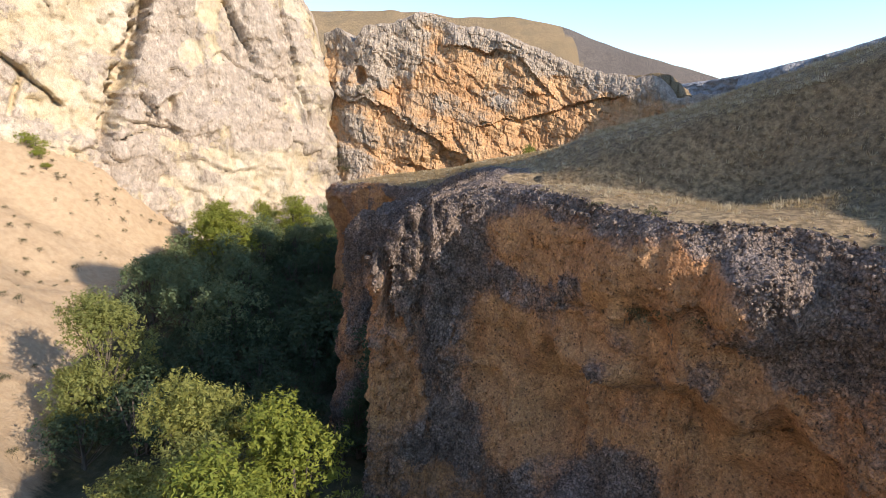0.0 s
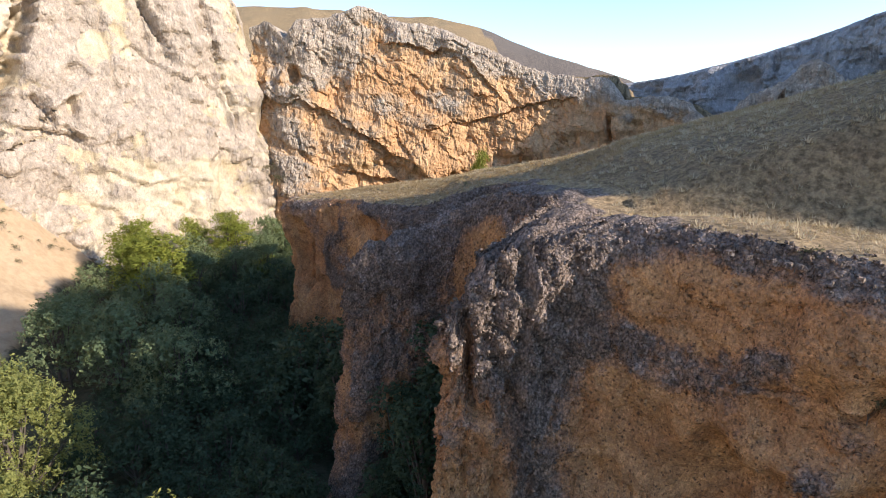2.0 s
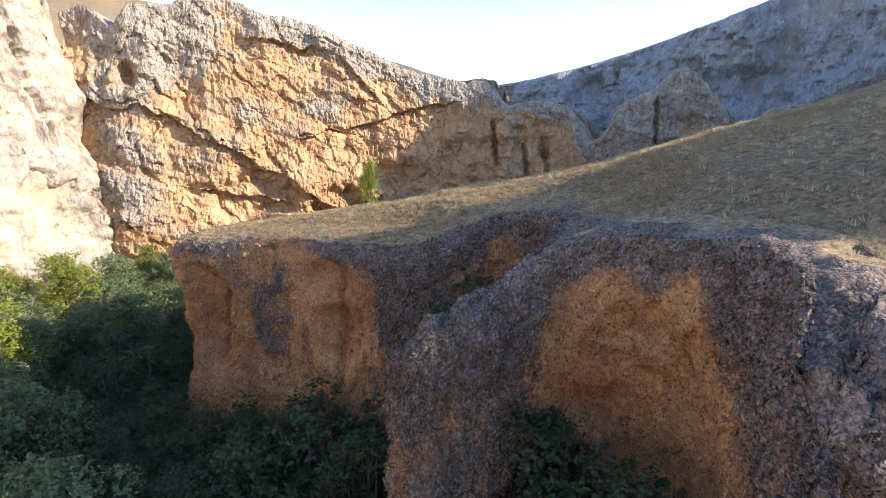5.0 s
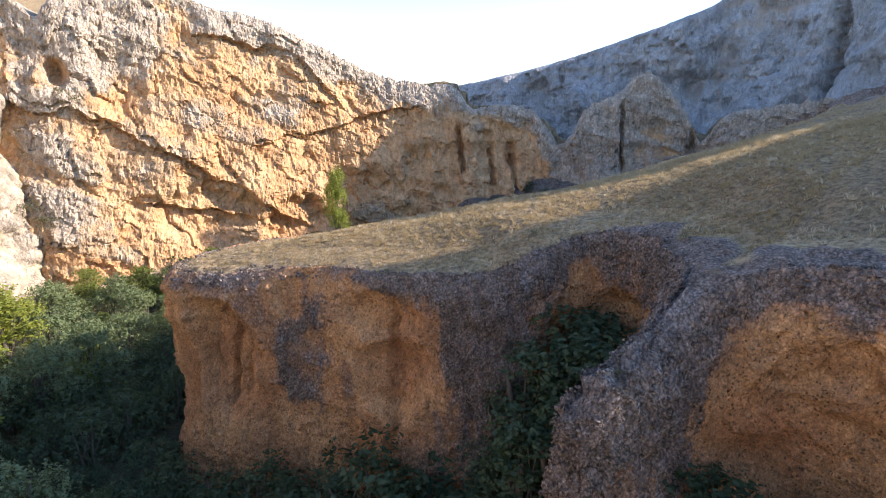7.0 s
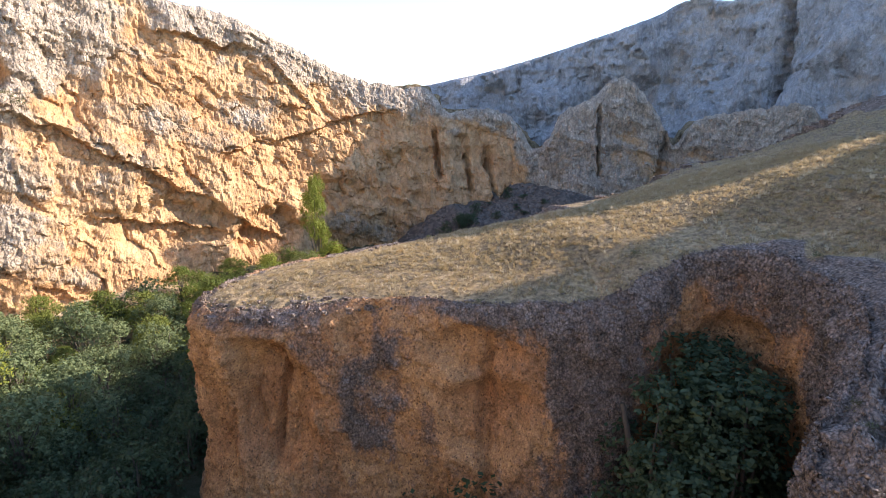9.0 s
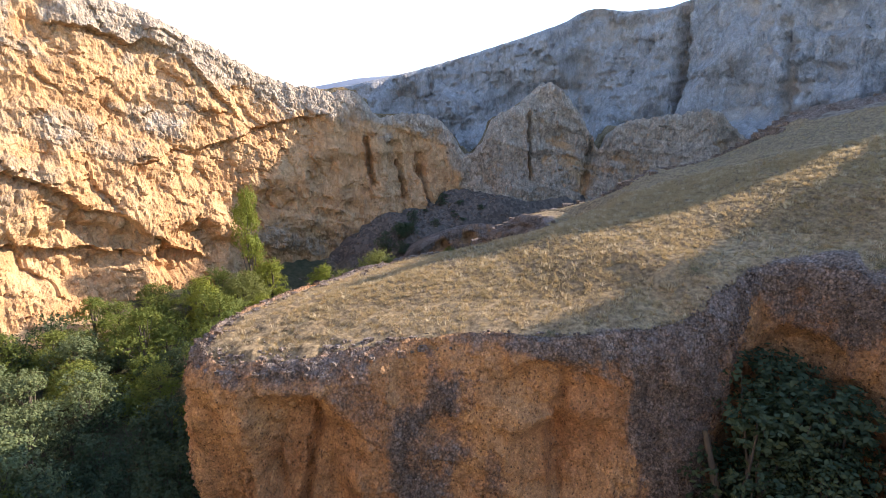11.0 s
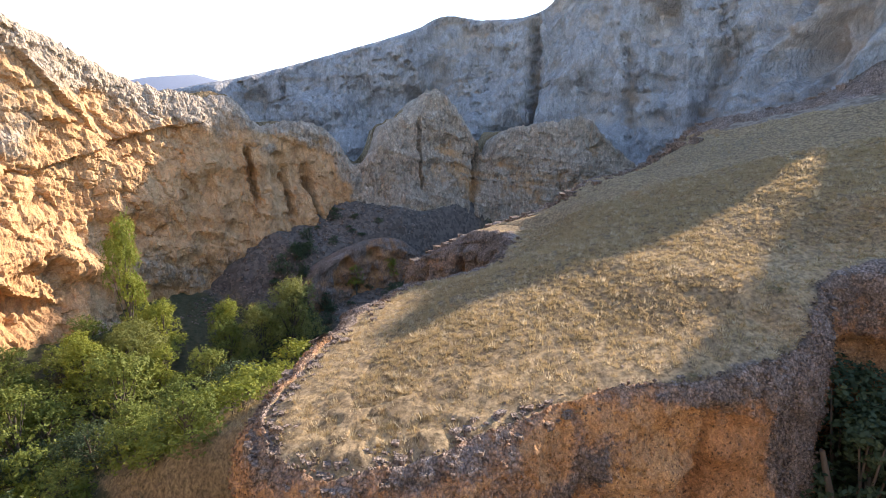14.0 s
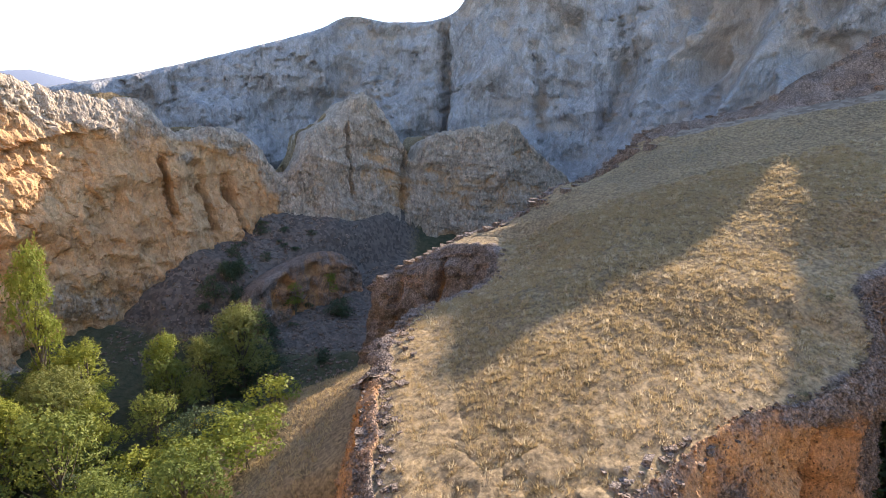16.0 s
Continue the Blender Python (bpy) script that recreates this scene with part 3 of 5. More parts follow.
def rim_at(x, y, i):
    """Distance to the rim and the rim's height at the nearest point of the two segments at vertex i."""
    best, high = np.full(x.shape, 1e9), np.zeros(x.shape)
    for j in (i - 1, i):
        j = np.clip(j, 0, len(rim_line) - 2)
        a, b = rim_line[j], rim_line[j + 1]
        ex, ey = b[:, 0] - a[:, 0], b[:, 1] - a[:, 1]
        q = np.clip(((x - a[:, 0]) * ex + (y - a[:, 1]) * ey) / (ex * ex + ey * ey + 1e-12), 0, 1)
        d = np.hypot(x - a[:, 0] - q * ex, y - a[:, 1] - q * ey)
        near = d < best
        best, high = np.where(near, d, best), np.where(near, a[:, 2] + (b[:, 2] - a[:, 2]) * q, high)
    return best, high


def rim_blend(x, y, d, i):
    """Hill surface brought to the rim's own height near the edge, with a rounded shoulder."""
    d, rim_z = rim_at(x, y, i)
    flat = smooth(2, 6, x) * smooth(33, 27, y) * smooth(24, 20, x)
    k = smooth(0, 9 - 4.5 * smooth(24, 30, x), d) * (1 - flat) + smooth(2.5, 11, d) * flat
    z = rim_z * (1 - k) + hill_height(x, y) * k + 0.22 * fbm(x / 7, y / 7, 0, 4) * k + 0.05 * fbm(x / 1.3, y / 1.3, 3, 3)
    for kx, ky, kr, kh in KNOBS:
        z = z + kh * np.exp(-((x - kx) ** 2 + (y - ky) ** 2) / kr ** 2)
    return z + 0.1 - 0.5 * (1 - np.clip((d - 0.5) / 1.6, 0, 1)) ** 2


RIM = PROMONTORY + TIP
rim_line, _ = spline(RIM, 0.3)
mid_line, _ = spline(WALL_MID, 1.2)
left_line, _ = spline(WALL_LEFT, 1.5)
far_line, _ = spline(WALL_FAR, 2.0)
POLY_RIM = np.vstack([rim_line[:, :2], [(72, -44), (60, -44)]])
POLY_MID = np.vstack([mid_line[:, :2], [(90, 64), (92, 80), (84, 92), (76, 100), (66, 110), (62, 125), (75, 150), (98, 163), (84, 215), (60, 400), (-25, 400)]])
POLY_LEFT = np.vstack([left_line[:, :2], [(-25, 400), (-400, 400), (-400, 40)]])
POLY_FAR = np.vstack([far_line[:, :2], [(70, 260), (400, 260), (400, -30)]])


def land(x, y):
    """Ground height, cover and painted haze over the whole sheet."""
    x, y = np.asarray(x, float), np.asarray(y, float)
    d_rim, i_rim = nearest(x, y, rim_line)
    d_mid, i_mid = nearest(x, y, mid_line)
    d_left, i_left = nearest(x, y, left_line)
    d_far, i_far = nearest(x, y, far_line)
    in_rim, in_mid, in_left, in_far = (inside(x, y, p) for p in (POLY_RIM, POLY_MID, POLY_LEFT, POLY_FAR))
    in_left &= ~in_mid
    rough = fbm(x / 7, y / 7, 0, 4)
    # valley floor
    toe = np.interp(y, [0, 30, 45, 65, 85, 105], [-16, -24, -32, -40, -44, -46])
    z = 5.5 + 0.72 * np.clip(toe - x, 0, 60) + 0.9 * rough
    behind = (x - 43) * 0.5 + (y - 99.5) * 0.866
    shelf = smooth(30, 44, x)
    z = z + shelf * (1.5 + 7.5 * smooth(0.5, 5, behind) + 0.3 * np.clip(behind - 5, 0, 14) * (1 + 0.3 * rough)) + 4 * smooth(44, 60, x)
    north = np.clip(18.0 - 0.52 * d_rim, 0, 40) * smooth(-10, -3, x) * smooth(72, 78, y) * (1 - smooth(13, 22, x))
    z = np.maximum(z, north + 0.35 * rough)
    z = np.maximum(z, np.clip(10.5 + 3.5 * smooth(36, 46, x) - 0.4 * d_mid, 0, 30) + 0.5 * rough * (d_mid < 40))
    z = np.maximum(z, np.clip(31 - 0.5 * d_far, 0, 40) * smooth(60, 30, y))
    z = z + 7.5 * np.exp(-((x + 60) ** 2 + (y - 92) ** 2) / 200)
    pale = smooth(-2, 4, toe - x)
    pale = np.maximum(pale, 0.75 * smooth(16, 8, d_mid) * smooth(8, 2, x) * smooth(-24, -18, x))
    scree = smooth(30, 40, x) * smooth(80, 92, y) * (1 - pale)
    litter = (1 - pale) * (1 - scree) * (1 - np.where(north > 7.5, smooth(7.5, 10, north), 0))
    # hill and promontory
    top = rim_blend(x, y, d_rim, i_rim)
    top = np.where(d_rim < 3.6, rim_line[i_rim, 3] - 1, top)
    # tops behind the walls
    back = mid_line[i_mid, 2] * (1 - smooth(2, 30, d_mid)) + 30 * smooth(2, 30, d_mid) + 2.0 * smooth(136, 176, y) + 2.5 * fbm(x / 40, y / 40, 1, 4)
    back = np.where(d_mid < 5, mid_line[i_mid, 3] - 1, back)
    left = left_line[i_left, 2] + 0.1 * d_left + 2 * fbm(x / 30, y / 30, 2, 3)
    left = np.where(d_left < 15, left_line[i_left, 3] - 1, left)
    far = far_line[i_far, 2] - 0.04 * d_far + 1.2 * fbm(x / 20, y / 20, 2, 4) * smooth(4, 20, d_far)
    far = np.where(d_far < 6, far_line[i_far, 3] - 2, far)
    z = np.where(in_rim, top, z)
    z = np.where(in_mid, back, z)
    z = np.where(in_left, left, z)
    z = np.where(in_far, far, z)
    stone = np.where(in_rim, np.clip(0.5 + 0.35 * (shoulder(x, y) - d_rim), 0, 1), 0)
    for a in (pale, scree, litter):
        a[in_rim | in_mid | in_left | in_far] = 0
    # open country and far mountains
    r, az = np.hypot(x, y), np.degrees(np.arctan2(x, y))
    out = smooth(230, 420, r)
    hills = 34 + 10 * fbm(x / 160, y / 160, 5, 4) + 118 * np.exp(-((az - 46) / 16) ** 2) * smooth(900, 1900, r) * (1 + 0.25 * fbm(az / 6, r / 900, 1, 3))
    z = z * (1 - out) + hills * out
    brow = np.interp(az, [-40, -20, -5, 6.2, 11, 18, 25.4, 31], [40, 82, 90, 82, 75, 62, 47, 30]) + 3.0 * fbm(x / 50, y / 50, 4, 3)
    z = np.where((az > -40) & (az < 31) & (y > 0), np.maximum(z, brow * smooth(250, 350, r) * smooth(600, 400, r)), z)
    # last value: how much haze tint the ground takes, by range
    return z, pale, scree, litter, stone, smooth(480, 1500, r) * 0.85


def axis(lo, fine_lo, fine_hi, mid_hi, hi, fine, mid):
    a = [fine_lo]
    step = fine
    while a[-1] > lo:
        step *= 1.18
        a.append(a[-1] - step)
    b = list(np.arange(fine_lo + fine, fine_hi, fine)) + list(np.arange(fine_hi, mid_hi, mid))
    step = mid
    while b[-1] < hi:
        step *= 1.16
        b.append(b[-1] + step)
    return np.array(a[::-1] + b)


gx = axis(-4000, -50, 60, 150, 4000, 0.6, 2.0)
gy = axis(-4000, 8, 130, 200, 4000, 0.6, 2.0)
GX, GY = np.meshgrid(gx, gy)
gz, g_pale, g_scree, g_litter, g_stone, g_haze = land(GX.ravel(), GY.ravel())
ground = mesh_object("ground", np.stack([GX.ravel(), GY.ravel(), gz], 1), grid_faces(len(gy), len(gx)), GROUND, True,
                     {"pale": g_pale, "scree": g_scree, "litter": g_litter, "stone": g_stone, "distance": g_haze})
tagged(ground, "dry straw-coloured hillside and shaded valley floor", "ground", kind="structure")


def ground_at(x, y):
    """Height of the ground sheet at points inside the fine part."""
    x, y = np.atleast_1d(np.asarray(x, float)), np.atleast_1d(np.asarray(y, float))
    i = np.clip(np.searchsorted(gx, x) - 1, 0, len(gx) - 2)
    j = np.clip(np.searchsorted(gy, y) - 1, 0, len(gy) - 2)
    u, v = (x - gx[i]) / (gx[i + 1] - gx[i]), (y - gy[j]) / (gy[j + 1] - gy[j])
    Z = gz.reshape(len(gy), len(gx))
    return (Z[j, i] * (1 - u) + Z[j, i + 1] * u) * (1 - v) + (Z[j + 1, i] * (1 - u) + Z[j + 1, i + 1] * u) * v


# ---- cliffs ----
def plateau_top(x, y, rim, q):
    d, i = nearest(x, y, rim_line)
    return rim_blend(x, y, d, i) + 0.02 - 0.5 * smooth(4.2, 5.0, q)


FACES = {}


def cliff(name, ctrl, step, rise, side, inset, mat, big, mid, small, flute, hollows=(), top=None, warm=0.0, tilt=0.0, strata=0.0, block=0.0, size=3.0, ledges=(), grey_from=None, cracks=(), rib=0.0, rounding=0.0, crest=0.12, jags=(), stain=None, patches=(), steps=(), slots=(), pebbles=0.0):
    line, s = spline(ctrl, step)
    t = np.gradient(line[:, :2], axis=0)
    k = max(1, int(1.2 / step))
    kernel = np.ones(2 * k + 1) / (2 * k + 1)
    t = np.stack([np.convolve(np.pad(t[:, c], k, mode="edge"), kernel, "valid") for c in (0, 1)], 1)
    t /= np.linalg.norm(t, axis=1)[:, None] + 1e-9
    nrm = np.stack([-t[:, 1], t[:, 0]], 1) * side
    reach = np.full(len(line), float(inset))
    if top is plateau_top:
        for q in np.arange(inset, 0.2, -0.2):
            px, py = line[:, 0] - nrm[:, 0] * q, line[:, 1] - nrm[:, 1] * q
            d, _ = nearest(px, py, rim_line)
            reach = np.where((d < 0.72 * q) | ~inside(px, py, POLY_RIM), np.minimum(reach, q - 0.2), reach)
    height = np.max(line[:, 2] - line[:, 3]) + 3
    down = np.linspace(0, 1, max(10, int(height / rise)))
    over = np.linspace(1, 0, max(4, int(0.75 * inset / rise)), endpoint=False)
    m = len(over) + len(down)
    X, Y, Z, F, turf = (np.zeros((m, len(line))) for _ in range(5))
    for r in range(m):
        if r < len(over):
            q = over[r]
            back = rounding + np.maximum(reach - rounding, 0.05) * q
            X[r], Y[r] = line[:, 0] - nrm[:, 0] * back, line[:, 1] - nrm[:, 1] * back
            Z[r] = line[:, 2] if top is None else top(X[r], Y[r], line[:, 2], back)
            F[r] = 0.6 * (1 - np.clip((back - rounding) / 1.5, 0, 1)) ** 1.5 * (smooth(0.0, 0.7, reach - back) if top is plateau_top else 1)
            turf[r] = np.clip(0.5 + 0.6 * (back - shoulder(X[r], Y[r])), 0, 1)
        else:
            v = down[r - len(over)]
            off = line[:, 4] * v ** 1.3 - rounding * (1 - np.clip(v * height / 1.8, 0, 1)) ** 2
            X[r], Y[r] = line[:, 0] + nrm[:, 0] * off, line[:, 1] + nrm[:, 1] * off
            Z[r] = line[:, 2] * (1 - v) + (line[:, 3] - 2.5) * v
            F[r] = 0.6 + 0.4 * min(1, v * height / 1.6)
    fresh = np.full(X.shape, warm)
    push = np.zeros(X.shape)
    for hx, hy, hz, rh, rv, depth in hollows:
        d = np.sqrt(((X - hx) ** 2 + (Y - hy) ** 2) / rh ** 2 + ((Z - hz) / rv) ** 2)
        g = smooth(1.0, 0.45, d + 0.18 * vnoise(X / 1.5, Y / 1.5, Z / 1.5))
        push -= depth * g * smooth(0.6, 0.8, F)
        if depth > 0:
            fresh += 0.6 * smooth(1.35, 0.7, d + 0.3 * fbm(X / 1.6, Y / 1.6, Z / 2.6, 3))
    for hx, hy, hz, rh, rv, much in patches:
        d = np.sqrt(((X - hx) ** 2 + (Y - hy) ** 2) / rh ** 2 + ((Z - hz) / rv) ** 2)
        fresh += much * smooth(1.3, 0.6, d + 0.35 * fbm(X / 0.5 / rh, Y / 0.5 / rh, Z / 0.6 / rv, 4))
    for x0, y0, z0, x1, y1, z1, depth, fade in steps:
        q = np.clip((Z - z0) / (z1 - z0), -0.1, 1.3)
        a = -((X - x0 - (x1 - x0) * q) * t[:, 0] + (Y - y0 - (y1 - y0) * q) * t[:, 1]) + 0.6 * fbm(X / 3, Y / 3, Z / 3, 3)
        near = np.hypot(X - x0 - (x1 - x0) * q, Y - y0 - (y1 - y0) * q) < 2 * fade
        push -= near * depth * smooth(0, 1.0, a) * smooth(fade, 0.3 * fade, a) * smooth(-0.1, 0.15, (Z - z0) / (z1 - z0)) * (F > 0.5)
    for x0, y0, z0, x1, y1, z1, thick, depth in slots:
        ex, ey = x1 - x0, y1 - y0
        q = ((X - x0) * ex + (Y - y0) * ey) / (ex * ex + ey * ey)
        off = np.abs((X - x0) * ey - (Y - y0) * ex) / math.hypot(ex, ey)
        dz = Z - z0 - (z1 - z0) * q + 0.5 * fbm(X / 1.1, Y / 1.1, 3, 3)
        push -= depth * smooth(-0.12, 0.12, q) * smooth(1.12, 0.88, q) * (off < 4) * smooth(thick, 0.3 * thick, np.abs(dz)) * (0.6 + 0.5 * vnoise(X / 0.8, Y / 0.8, 9))
    ZT = Z + tilt * X
    d = big * fbm(X / 9, Y / 9, Z / 9, 3)
    d = d + mid * ridged(X / 2.6, Y / 2.6, Z / 3.6, 3)
    d = d + flute * ridged(X / 0.9, Y / 0.9, Z / 5, 3)
    d = d + small * (fbm(X / 0.42, Y / 0.42, Z / 0.7, 3) + 0.6 * ridged(X / 0.55, Y / 0.55, Z / 1.2, 2))
    if strata:
        layer = fbm(X / 22, Y / 22, ZT / 2.6, 3)
        d = d + strata * smooth(-0.25, 0.25, layer) + 0.5 * strata * np.abs(vnoise(X / 15, Y / 15, ZT / 1.2 + 7))
        fresh += 0.25 * smooth(0.1, -0.3, layer)
    if block:
        block = block * (1 - 0.55 * smooth(33, 42, X)) if mat is ROCK_MID else block
        wx, wy, wz = (0.35 * fbm(X / 3 + o, Y / 3, Z / 3, 2) for o in (0, 50, 90))
        cell, crack = blocks(X / size + wx, Y / size + wy, ZT / (size * 1.25) + wz)
        d = d + block * cell - 0.5 * block * smooth(0.10, 0.0, crack)
        cell, crack = blocks(X / size * 2.7 + wx, Y / size * 2.7 + wy, ZT / size * 2.4 + wz)
        d = d + 0.33 * block * cell - 0.25 * block * smooth(0.10, 0.0, crack)
    if pebbles:
        cell, crack = blocks(X / 0.36, Y / 0.36, Z / 0.4)
        knob = smooth(0.0, 0.45, crack) * (0.75 + 0.35 * cell)
        d = d + pebbles * (knob - 0.5) * np.clip(1.1 - 0.75 * smooth(0.3, 0.8, fresh), 0.25, 1)
    if rib:
        d = d + rib * (1 + (mat is ROCK_FAR) * 2.0 * smooth(48, 36, Y)) * ridged(X / 11, Y / 11, Z / 60, 2)
    for x0, y0, z0, x1, y1, z1, wide, depth in cracks:
        q = np.clip((Z - z0) / (z1 - z0 + 1e-9), -0.15, 1.15)
        ax, ay = x0 + (x1 - x0) * q, y0 + (y1 - y0) * q
        along = (X - ax) * t[:, 0] + (Y - ay) * t[:, 1] + 0.5 * wide * fbm(X / 1.2, Y / 1.2, Z / 1.2, 2)
        away = (X - ax) * nrm[:, 0] + (Y - ay) * nrm[:, 1]
        ends = smooth(-0.15, 0.05, q) * smooth(1.15, 0.95, q)
        d = d - depth * ends * smooth(wide, 0.25 * wide, np.abs(along)) * (np.abs(away) < 9) * (F > 0.5)
    for x0, z0, x1, z1, amp in ledges:
        on = smooth(x0 - 3, x0 + 1, X) * smooth(x1 + 3, x1 - 1, X)
        dz = Z - (z0 + (z1 - z0) * (X - x0) / (x1 - x0)) + 0.8 * fbm(X / 4, Y / 4, Z / 4, 3)
        d = d + amp * on * np.where(dz > 0, np.exp(-np.maximum(dz, 0) / 3.5), -0.5 * np.exp(np.minimum(dz, 0) / 2.5))
        fresh += 0.35 * on * np.where(dz < 0, np.exp(np.minimum(dz, 0) / 4.0), 0)
    if stain is not None:
        depth = line[:, 2] - Z
        tongues = fbm(X / 3.2, Y / 3.2, Z / 13, 4)
        depth = depth + 4.5 * smooth(62, 66, Y) + 2.5 * smooth(54, 57, Y) - 2.5 * smooth(3, -1, X) * smooth(46, 40, Y)
        fresh += stain * (1 + 0.7 * smooth(54, 57, Y)) * smooth(0.8, 6.5, depth + 3.0 * tongues) * (1 - 0.8 * smooth(2, 5, X) * smooth(28, 23, Y)) + 0.35 * tongues - 0.15
    if grey_from is not None:
        fresh += 0.32 - 0.75 * smooth(-4, 4, Z - (line[:, 2] - grey_from) + 2.5 * fbm(X / 5, Y / 5, Z / 5, 3))
    for jx, jy, jr, amp in jags:
        g = np.exp(-((X - jx) ** 2 + (Y - jy) ** 2) / jr ** 2)
        cell, crack = blocks(X / 0.7, Y / 0.7, Z / 1.1)
        d = d + amp * g * (cell + 0.6 * ridged(X / 1.1, Y / 1.1, Z / 4, 3) - 0.8 * smooth(0.15, 0.0, crack))
        Z = Z + amp * g * (1 - smooth(0.7, 1.0, F)) * (0.9 * cell + 0.3)
    rocky = 1 - turf
    d = d + push
    fresh += 0.55 * smooth(0.3, -0.9, d / max(big, 0.1)) - 0.1 + 0.3 * fbm(X / 6, Y / 6, Z / 4, 3)
    fresh -= (0.9 - 0.4 * smooth(54, 57, Y)) * (1 - smooth(0.72, 1.0, F))
    if mat is ROCK_MID:
        fresh -= 0.55 * smooth(54, 60, X)
    if mat is ROCK_FAR:
        fresh += 0.4 * smooth(46, 32, Y)
    X = X + nrm[:, 0] * d * F
    Y = Y + nrm[:, 1] * d * F
    Z = Z + (1 - F) * crest * (ridged(X / 1.3, Y / 1.3, Z / 3, 4) * 0.7 + 0.1) * rocky + 0.6 * small * fbm(X / 0.5, Y / 0.5, Z / 0.5, 2) * F
    if top is not plateau_top:
        Z[0] -= 0.6
    ob = mesh_object(name, np.stack([X, Y, Z], -1).reshape(-1, 3), grid_faces(m, len(line))[:, ::side], mat, mat is not ROCK_MID, {"fresh": fresh, "turf": turf if top is plateau_top else turf * 0},
                     ((turf[:-1, :-1] > 0.55) & (np.arange(m - 1) < len(over) - 3)[:, None]).ravel() | (mat is not ROCK_MID))
    FACES[name] = (np.stack([X, Y, Z], -1)[len(over) - 2:], fresh[len(over) - 2:], side)
    return ob


HOLLOWS = [
    (10.7, 17.8, 24.0, 2.2, 2.4, -1.4), (8.0, 20.5, 15.5, 9.0, 5.0, 2.6), (7.0, 21.0, 21.5, 3.6, 2.2, 0.5), (3.6, 24.6, 17, 4, 4, 0.4), (1.0, 37.2, 18.0, 4.0, 6.0, 1.2), (3.6, 49.0, 16, 4.5, 7.0, 1.0), (-4.6, 57.0, 17.2, 3.0, 2.6, 0.3),
    (-12.4, 67.8, 15.4, 3.4, 5.0, 1.8), (-8.0, 62.4, 16.5, 2.0, 3.0, 0.3), (-9.0, 64.0, 20.6, 1.2, 1.5, 0.5), (-5.6, 58.2, 20.2, 3.2, 1.6, 0.6), (-5.4, 57.6, 16.4, 2.8, 2.8, 0.7), (-14.2, 72.0, 14, 3.0, 6.0, 1.2),
]
# where the grey crust has fallen (+) or stays (-): x, y, z, reach along, reach up, amount
PATCHES_FACE = [
    (6.8, 21.2, 24.4, 3.8, 2.0, 1.2), (9.0, 18.8, 23.7, 2.0, 2.1, 1.1), (5.0, 22.8, 22.5, 1.7, 0.9, -0.6), (3.2, 25.2, 21.5, 2.0, 1.1, -0.3), (3.4, 25.4, 24.4, 2.6, 2.0, 0.9), (2.4, 26.0, 19.5, 2.4, 2.4, 0.4), (4.8, 23.8, 19.4, 2.6, 1.0, 0.5),
    (5.0, 24.5, 12.8, 7.0, 3.4, -0.9), (11.9, 17.5, 23.6, 2.6, 2.3, -0.9), (0.8, 27.5, 20.0, 2.4, 7.0, -0.5), (4.0, 24.6, 20.5, 3.4, 6.0, 0.6),
]
PATCHES_TIP = [
    (-3.0, 28.0, 17.0, 2.4, 4.0, 0.4), (-6, 41.5, 15, 4, 5, 0.5), (0.8, 38.4, 19.5, 3.4, 6, 0.9), (1.4, 35.4, 20, 3, 5, 0.6), (-9.8, 64.3, 21.0, 1.0, 1.5, 0.8), (-8.6, 63.0, 17.0, 1.9, 3.6, -1.0), (-5.2, 58.6, 20.3, 3.0, 0.9, -0.5),
    (-2.6, 54.0, 18.0, 1.6, 5.0, -0.9), (-0.2, 52.2, 18.0, 2.0, 5.0, -0.6), (-6.6, 60.4, 21.6, 2.6, 0.9, 0.6),
]
PATCHES = PATCHES_FACE + PATCHES_TIP
SLOTS = [(6.9, 21.4, 22.2, 9.3, 18.5, 22.9, 0.22, 0.9), (9.4, 20.0, 16.6, 13.3, 16.8, 19.2, 0.16, 0.7), (4.5, 24.0, 22.0, 6.6, 21.6, 22.2, 0.12, 0.3)]
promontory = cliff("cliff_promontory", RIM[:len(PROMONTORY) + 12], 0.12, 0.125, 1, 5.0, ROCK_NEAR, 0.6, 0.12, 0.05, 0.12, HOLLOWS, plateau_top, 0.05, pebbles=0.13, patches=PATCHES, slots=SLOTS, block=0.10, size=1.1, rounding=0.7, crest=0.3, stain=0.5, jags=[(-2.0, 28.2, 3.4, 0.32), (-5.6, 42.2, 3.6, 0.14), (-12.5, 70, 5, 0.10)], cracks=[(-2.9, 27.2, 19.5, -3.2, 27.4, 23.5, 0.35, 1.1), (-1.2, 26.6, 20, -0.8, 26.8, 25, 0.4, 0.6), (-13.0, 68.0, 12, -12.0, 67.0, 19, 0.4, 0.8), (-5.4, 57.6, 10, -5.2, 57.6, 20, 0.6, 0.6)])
tagged(promontory, "grey pebbly conglomerate cliff with orange hollows below the grass", "cliff", kind="structure")


